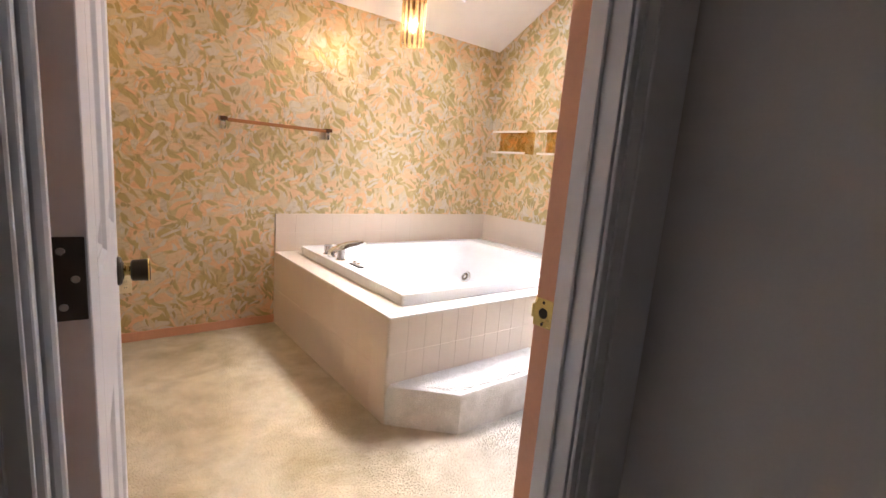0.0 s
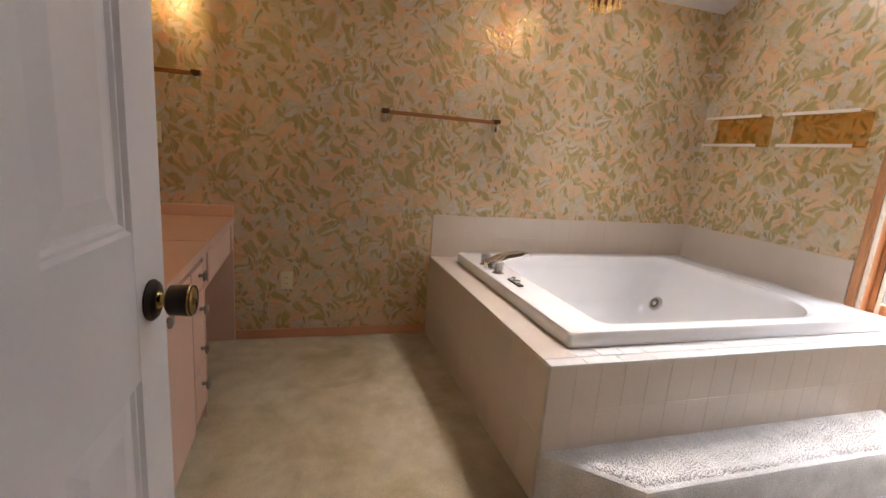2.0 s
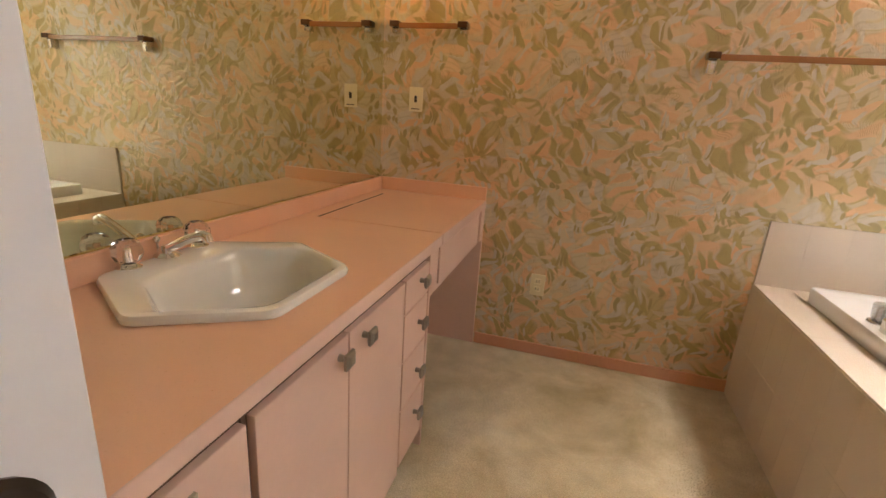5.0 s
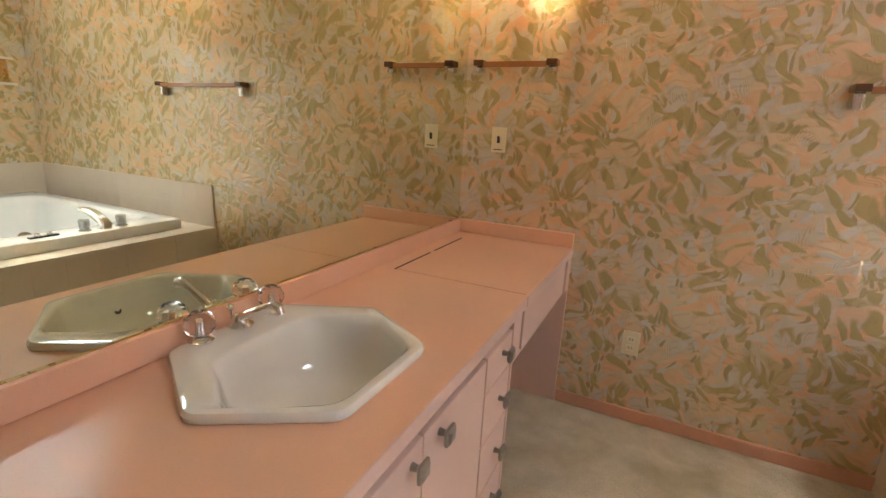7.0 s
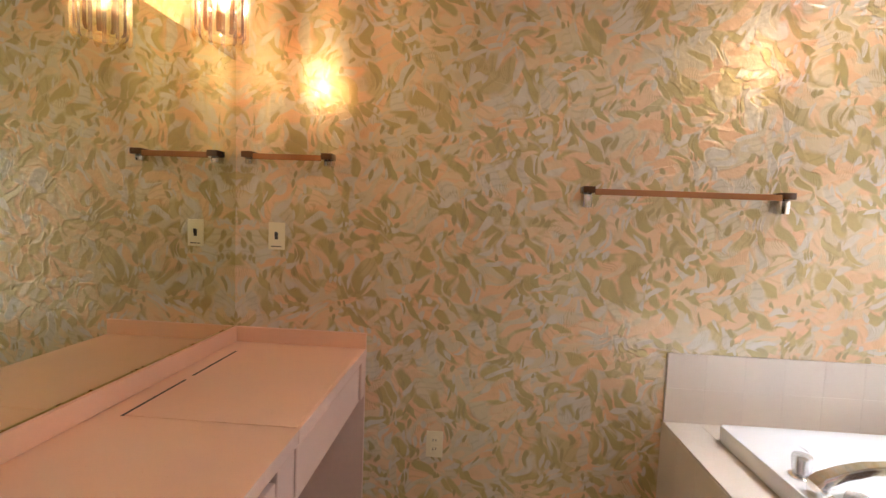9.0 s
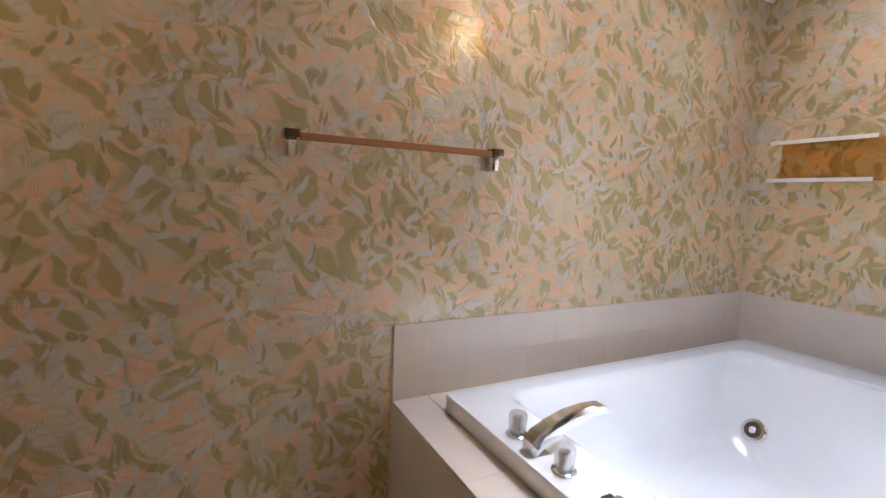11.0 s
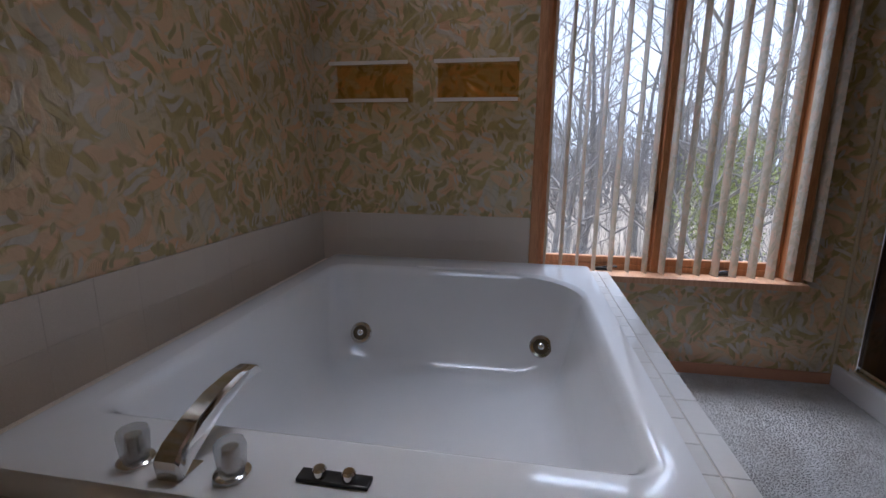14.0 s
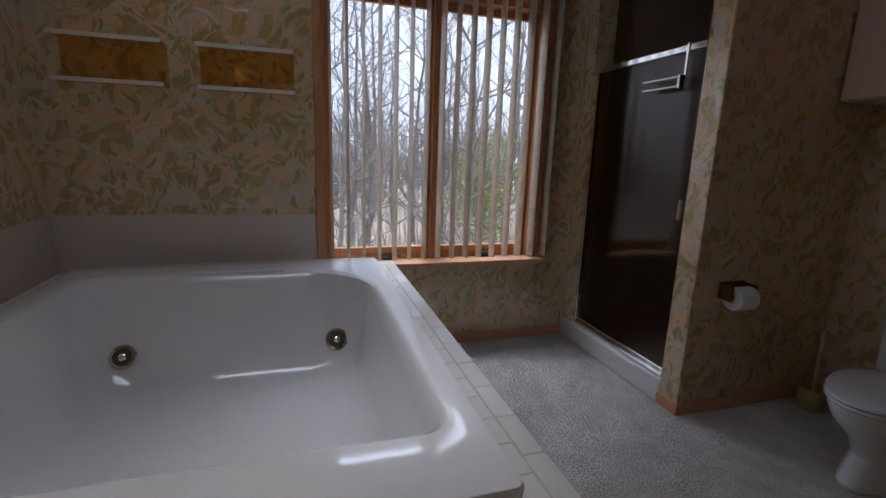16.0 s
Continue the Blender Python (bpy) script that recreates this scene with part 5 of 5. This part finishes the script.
tp = thing("toilet_paper_holder", (ALC_E, 0.60, 0.60), "smoked acrylic toilet paper holder on the partition", "paper holder")
part("back_plate", B((ALC_E - 0.010, 0.53, 0.585), (ALC_E, 0.685, 0.665), 0.003), M_SMOKE, tp)
for y in (0.535, 0.672):
    part("arm", B((ALC_E - 0.075, y, 0.585), (ALC_E - 0.0105, y + 0.010, 0.660), 0.004), M_SMOKE, tp)
part("roller", tube(bmesh.new(), [(ALC_E - 0.058, 0.546, 0.606), (ALC_E - 0.058, 0.671, 0.606)], 0.012, 12), M_SLOT, tp, smooth=True)
roll = bmesh.new()
lathe(roll, [(0.0125, 0.0), (0.052, 0.0), (0.054, 0.004), (0.054, 0.101), (0.052, 0.105), (0.0125, 0.105)], (ALC_E - 0.062, 0.662, 0.598), 32, Y_BACK)
tagged(part("toilet_paper_roll", roll, M_PAPER_ROLL, smooth=True), "full white toilet paper roll on its holder", "paper roll")

br = thing("toilet_brush", (2.43, 0.10, 0), "cream toilet brush standing in a yellow plastic holder", "toilet brush")
part("holder", lathe(bmesh.new(), [(0.0, 0.0), (0.050, 0.0), (0.056, 0.01), (0.062, 0.115), (0.058, 0.118), (0.052, 0.112), (0.046, 0.02), (0.0, 0.015)], (2.43, 0.10, 0), 24), M_YELLOW, br, "yellow plastic holder", True)
part("handle", tube(bmesh.new(), [(2.43, 0.10, 0.05), (2.435, 0.095, 0.24), (2.44, 0.09, 0.40), (2.441, 0.089, 0.42)], [0.008, 0.008, 0.011, 0.006], 10), M_BRUSH, br, smooth=True)

# ---- outside ----
GROUND = -2.6
bm = bmesh.new()
bmesh.ops.create_grid(bm, x_segments=60, y_segments=60, size=600)
for v in bm.verts:
    r = math.hypot(v.co.x, v.co.y)
    v.co.z = GROUND + min(1.0, r / 60) * (1.5 * noise.noise((v.co.x * 0.02, v.co.y * 0.02, 0)) + 1.2)
structure("ground", bm, M_GROUND, "brown leaf-littered woodland ground", "ground")


def grow(bm, base, heading, length, radius, depth, rng, leaves=None):
    """A tapered limb that forks."""
    steps = 4
    pts, radii = [Vector(base)], [radius]
    d = Vector(heading).normalized()
    for i in range(steps):
        d = (d + 0.22 * Vector((rng.uniform(-1, 1), rng.uniform(-1, 1), rng.uniform(-0.5, 0.9)))).normalized()
        pts.append(pts[-1] + d * length / steps)
        radii.append(radius * (1 - 0.55 * (i + 1) / steps))
    tube(bm, pts, radii, 5 if radius > 0.02 else 3, False)
    if depth == 0:
        if leaves is not None:
            leaves.append(pts[-1])
        return
    for k in range(3 if depth > 1 else 4):
        i = rng.randint(1, steps)
        side = Vector((rng.uniform(-1, 1), rng.uniform(-1, 1), rng.uniform(-0.1, 1.0))).normalized()
        grow(bm, pts[i], d * 0.55 + side, length * rng.uniform(0.5, 0.75), radii[i] * rng.uniform(0.45, 0.65), depth - 1, rng, leaves)


def bare_tree(name, seed, height, radius, label):
    rng = random.Random(seed)
    t = thing(name, (0, 0, 0), label, "tree", "bare woodland trees")
    trunk = bmesh.new()
    pts, radii = [Vector((0, 0, -0.3))], [radius * 1.25]
    for i in range(9):
        pts.append(pts[-1] + Vector((rng.uniform(-0.12, 0.12), rng.uniform(-0.12, 0.12), height / 9)))
        radii.append(radius * (1 - 0.8 * (i + 1) / 9))
    tube(trunk, pts, radii, 8)
    part("trunk", trunk, M_BARK, t, "grey bark trunk", True, True)
    crown = bmesh.new()
    for i in range(2, 10):
        for _ in range(3):
            a = rng.uniform(0, 2 * math.pi)
            grow(crown, pts[i], (math.cos(a), math.sin(a), rng.uniform(0.2, 1.1)), height * rng.uniform(0.16, 0.3), radii[i] * 0.5, 3, rng)
    part("crown", crown, M_BARK, t, "bare grey branches", True, True)
    return t


kinds = [bare_tree("bare_tree", 11, 11.0, 0.13, "leafless grey woodland tree with fine branches"),
         bare_tree("bare_tree", 23, 9.0, 0.10, "leafless grey woodland tree with fine branches"),
         bare_tree("bare_tree", 37, 7.5, 0.07, "slender leafless woodland tree")]
rng = random.Random(5)
spots = [(12.6, 3.0), (14.2, 0.9), (11.4, -2.2), (13.4, 4.4), (13.0, -0.9), (15.2, 6.0), (12.6, -3.8), (16.0, 1.9), (14.6, -1.6), (15.6, 3.8), (16.4, -4.6),
         (17.6, 0.4), (18.6, -2.6), (19.4, 5.6), (20.8, 2.4), (22.6, -0.6), (24.0, -5.6), (25.0, 4.4), (13.2, 7.4), (18.0, 9.0), (9.8, 2.0), (10.4, 4.0), (10.0, -0.6), (15.0, -0.2), (14.4, 3.2), (17.0, -1.4), (11.2, 1.5), (19.0, 3.4)]
for i, (x, y) in enumerate(spots):
    m = pose(x, y, GROUND + 0.1, 0, 0, rng.uniform(0, 360))
    if i < 3:
        kinds[i].matrix_basis = m
    else:
        copy_thing(kinds[i % 3], m)

# an evergreen shrub-like tree with fresh leaves
ev = thing("leafy_tree", (11.6, -1.7, GROUND), "small tree in fresh yellow-green leaf", "tree")
rng = random.Random(9)
trunk, tips = bmesh.new(), []
tube(trunk, [(0, 0, -0.2), (0.05, 0.02, 1.2), (0.0, 0.06, 2.6), (0.04, 0.0, 3.9)], [0.09, 0.075, 0.05, 0.02], 7)
for i in range(34):
    a, z = rng.uniform(0, 2 * math.pi), rng.uniform(1.2, 3.9)
    grow(trunk, (0.02, 0.03, z), (math.cos(a), math.sin(a), 0.5), rng.uniform(0.5, 0.95), 0.018, 1, rng, tips)
part("trunk", trunk, M_BARK, ev, "thin grey trunk and limbs", True, True)
verts, faces = [], []
for tip in tips:
    for _ in range(46):
        c = tip + Vector((rng.gauss(0, 0.17), rng.gauss(0, 0.17), rng.gauss(0, 0.13)))
        u = Vector((rng.uniform(-1, 1), rng.uniform(-1, 1), rng.uniform(-1, 1))).normalized()
        w = u.orthogonal().normalized()
        s = rng.uniform(0.022, 0.045)
        q = len(verts)
        verts += [c - u * s, c + w * s * 0.5, c + u * s, c - w * s * 0.5]
        faces.append((q, q + 1, q + 2, q + 3))
me = bpy.data.meshes.new("crown")
me.from_pydata([tuple(v) for v in verts], [], faces)
me.materials.append(M_LEAF)
crown = new("crown", me)
crown.parent = ev
tagged(crown, "yellow-green leaves")

# brush and far woods
def thicket(name, seed, count, near, far, hgt, rad, label):
    rng = random.Random(seed)
    verts, faces = [], []
    for _ in range(count):
        x = rng.uniform(near, far)
        y = rng.uniform(-0.9, 0.75) * x + 2.0
        lean = Vector((rng.gauss(0, 0.16), rng.gauss(0, 0.16), 1))
        p, r, hh = Vector((x, y, GROUND - 0.1)), rad * rng.uniform(0.5, 1.4), hgt * rng.uniform(0.4, 1.2)
        for s in range(3):
            e = p + lean * hh / 3
            q = len(verts)
            for c, rr in ((p, r), (e, r * 0.66)):
                for k in range(3):
                    verts.append((c.x + rr * math.cos(k * 2.094), c.y + rr * math.sin(k * 2.094), c.z))
            faces += [(q + k, q + (k + 1) % 3, q + 3 + (k + 1) % 3, q + 3 + k) for k in range(3)]
            p, r = e, r * 0.66
            lean = (lean + Vector((rng.gauss(0, 0.25), rng.gauss(0, 0.25), 0.1))).normalized()
    me = bpy.data.meshes.new(name)
    me.from_pydata(verts, [], faces)
    me.materials.append(M_BARK)
    return tagged(new(name, me), label, "woods", kind="stuff")


thicket("brush", 3, 3200, 9.0, 26.0, 2.6, 0.012, "tangle of thin grey-brown brush")
thicket("far_woods", 8, 3000, 26.0, 70.0, 7.0, 0.08, "grey leafless woods in the distance")

# overcast distance behind the woods
structure("backdrop", B((110.0, -150.0, GROUND - 2.0), (110.5, 150.0, 75.0)), M_CLOUD, "pale overcast sky behind the woods", "sky")

# ---- carpet pile ----
def pile(name, seed, areas, size, tall, material, label, keep=None):
    """Short leaning tufts over rectangles (x0, y0, x1, y1, z)."""
    r = np.random.default_rng(seed)
    verts, faces, base = [], [], 0
    for x0, y0, x1, y1, z in areas:
        nx, ny = int((x1 - x0) / size), int((y1 - y0) / size)
        gx, gy = np.meshgrid(np.arange(nx), np.arange(ny))
        c = np.stack([x0 + (gx.ravel() + r.uniform(0, 1, nx * ny)) * size, y0 + (gy.ravel() + r.uniform(0, 1, nx * ny)) * size], 1)
        if keep is not None:
            c = c[keep(c)]
        k = len(c)
        turn = r.uniform(0, 2 * np.pi, k)
        rad = size * r.uniform(0.55, 0.85, k)
        lean = size * 0.9 * np.stack([np.sin(c[:, 1] * 9 + c[:, 0] * 4), np.cos(c[:, 0] * 7 - c[:, 1] * 3)], 1) * r.uniform(0.2, 1, (k, 1))
        quad = np.zeros((k, 4, 3))
        for q in range(3):
            quad[:, q, 0] = c[:, 0] + rad * np.cos(turn + q * 2.094)
            quad[:, q, 1] = c[:, 1] + rad * np.sin(turn + q * 2.094)
            quad[:, q, 2] = z - 0.001
        quad[:, 3, :2] = c + lean
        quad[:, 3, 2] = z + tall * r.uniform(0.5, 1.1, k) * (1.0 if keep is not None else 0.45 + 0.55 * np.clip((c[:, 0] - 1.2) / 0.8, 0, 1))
        verts.append(quad.reshape(-1, 3))
        i = base + 4 * np.arange(k)[:, None]
        faces.append(np.concatenate([np.concatenate([i + a, i + b, i + 3], 1) for a, b in ((0, 1), (1, 2), (2, 0))]))
        base += 4 * k
    me = bpy.data.meshes.new(name)
    me.from_pydata(np.concatenate(verts).tolist(), [], np.concatenate(faces).tolist())
    me.materials.append(material)
    return tagged(new(name, me), label, "carpet", kind="stuff")


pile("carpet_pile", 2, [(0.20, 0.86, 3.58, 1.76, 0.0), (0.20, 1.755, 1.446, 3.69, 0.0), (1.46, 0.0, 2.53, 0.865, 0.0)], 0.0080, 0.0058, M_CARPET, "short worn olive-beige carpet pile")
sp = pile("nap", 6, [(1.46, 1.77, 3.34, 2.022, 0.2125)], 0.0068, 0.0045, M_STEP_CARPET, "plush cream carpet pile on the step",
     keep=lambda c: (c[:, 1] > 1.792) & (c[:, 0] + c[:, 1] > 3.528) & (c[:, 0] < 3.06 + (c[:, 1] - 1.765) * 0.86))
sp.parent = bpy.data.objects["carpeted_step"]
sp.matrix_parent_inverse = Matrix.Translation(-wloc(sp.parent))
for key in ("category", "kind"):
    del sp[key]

# ---- tiles of the platform ----
def tile_mesh(name, u, v, t, bevel, material):
    """One tile, w along x, h along y, standing t proud, with eased edges."""
    me = bpy.data.meshes.new(name)
    bm = bmesh.new()
    loft(bm, [[Vector((sx * u / 2 * k + sx * o, sy * v / 2 * k + sy * o, z)) for sx, sy in ((-1, -1), (1, -1), (1, 1), (-1, 1))]
              for k, o, z in ((1, 0, 0), (1, 0, t - bevel), (1, -bevel, t))])
    bmesh.ops.recalc_face_normals(bm, faces=bm.faces)
    bm.to_mesh(me)
    bm.free()
    me.materials.append(material)
    return me


TILED = {}


def lay(parent, u0, u1, v0, v1, du, dv, place, turn, material, name="tile", t=0.009, gap=0.0006, jitter=0.0001, seed=1):
    """Lays tiles over a rectangle; place(u, v) gives the world place, turn the tile's facing."""
    rng = random.Random(seed)
    nu, nv = max(1, round((u1 - u0) / du)), max(1, round((v1 - v0) / dv))
    su, sv = (u1 - u0) / nu, (v1 - v0) / nv
    key = (round(su, 4), round(sv, 4), material.name)
    if key not in TILED:
        TILED[key] = tile_mesh(name, su - gap, sv - gap, t, 0.0016 if "white" in material.name else 0.0007, material)
    for i in range(nu):
        for j in range(nv):
            ob = new(name, TILED[key])
            ob.parent = parent
            ob.matrix_basis = Matrix.Translation(Vector(place(u0 + (i + 0.5) * su, v0 + (j + 0.5) * sv)) - wloc(parent)) @ turn @ pose(0, 0, rng.uniform(-jitter, jitter), rng.uniform(-0.03, 0.03), rng.uniform(-0.03, 0.03), 0)


platform = bpy.data.objects["tub_platform"]
UP = Matrix.Identity(4)
FACE_W = Matrix(((0, 0, -1, 0), (-1, 0, 0, 0), (0, 1, 0, 0), (0, 0, 0, 1)))
FACE_S = Matrix(((1, 0, 0, 0), (0, 0, -1, 0), (0, 1, 0, 0), (0, 0, 0, 1)))
G = 0.0065
lay(platform, DS + 0.004, NORTH, 0.0, DT - 0.006, 0.155, 0.28, lambda u, v: (DW + G, u, v), FACE_W, M_TILE, seed=1)
lay(platform, DW + 0.004, EAST, 0.0, DT - 0.006, 0.108, 0.185, lambda u, v: (u, DS + G, v), FACE_S, M_TILE, seed=2)
lay(platform, DW, TX0 - 0.001, DS + 0.05, NORTH - 0.011, 0.145, 0.55, lambda u, v: (u, v, DT - 0.0075), UP, M_TILE, seed=3)
lay(platform, DW, EAST, DS - 0.010, DS + 0.049, 0.152, 0.05, lambda u, v: (u, v, DT - 0.0075), UP, M_TILE_WHITE, "edge_tile", seed=4, gap=0.002)
lay(platform, TX0, EAST, DS + 0.050, TY0 + 0.002, 0.105, 0.08, lambda u, v: (u, v, DT - 0.0075), UP, M_TILE_WHITE, seed=5, gap=0.002)
lay(platform, TX0, EAST, TY1 - 0.002, NORTH - 0.011, 0.15, 0.14, lambda u, v: (u, v, DT - 0.0075), UP, M_TILE, seed=6)
lay(platform, TX1 - 0.002, EAST - 0.011, TY0 + 0.004, TY1 - 0.004, 0.15, 0.15, lambda u, v: (u, v, DT - 0.0075), UP, M_TILE_WHITE, seed=7)
back = structure("tile_backsplash", B((DW, NORTH - 0.0112, DT), (EAST, NORTH - 0.0005, 0.850)), M_GROUT, "beige tile backsplash behind the tub", "backsplash")
lay(back, DW, EAST - 0.011, DT + 0.001, 0.852, 0.155, 0.145, lambda u, v: (u, NORTH - 0.005, v), FACE_S, M_TILE, seed=8, t=0.007)
back2 = structure("tile_backsplash_east", B((EAST - 0.0112, 2.465, DT), (EAST - 0.0005, NORTH - 0.013, 0.850)), M_GROUT, "beige tile backsplash beside the window", "backsplash")
lay(back2, 2.465, NORTH - 0.012, DT + 0.001, 0.852, 0.155, 0.145, lambda u, v: (EAST - 0.005, u, v), FACE_W, M_TILE, seed=9, t=0.007)
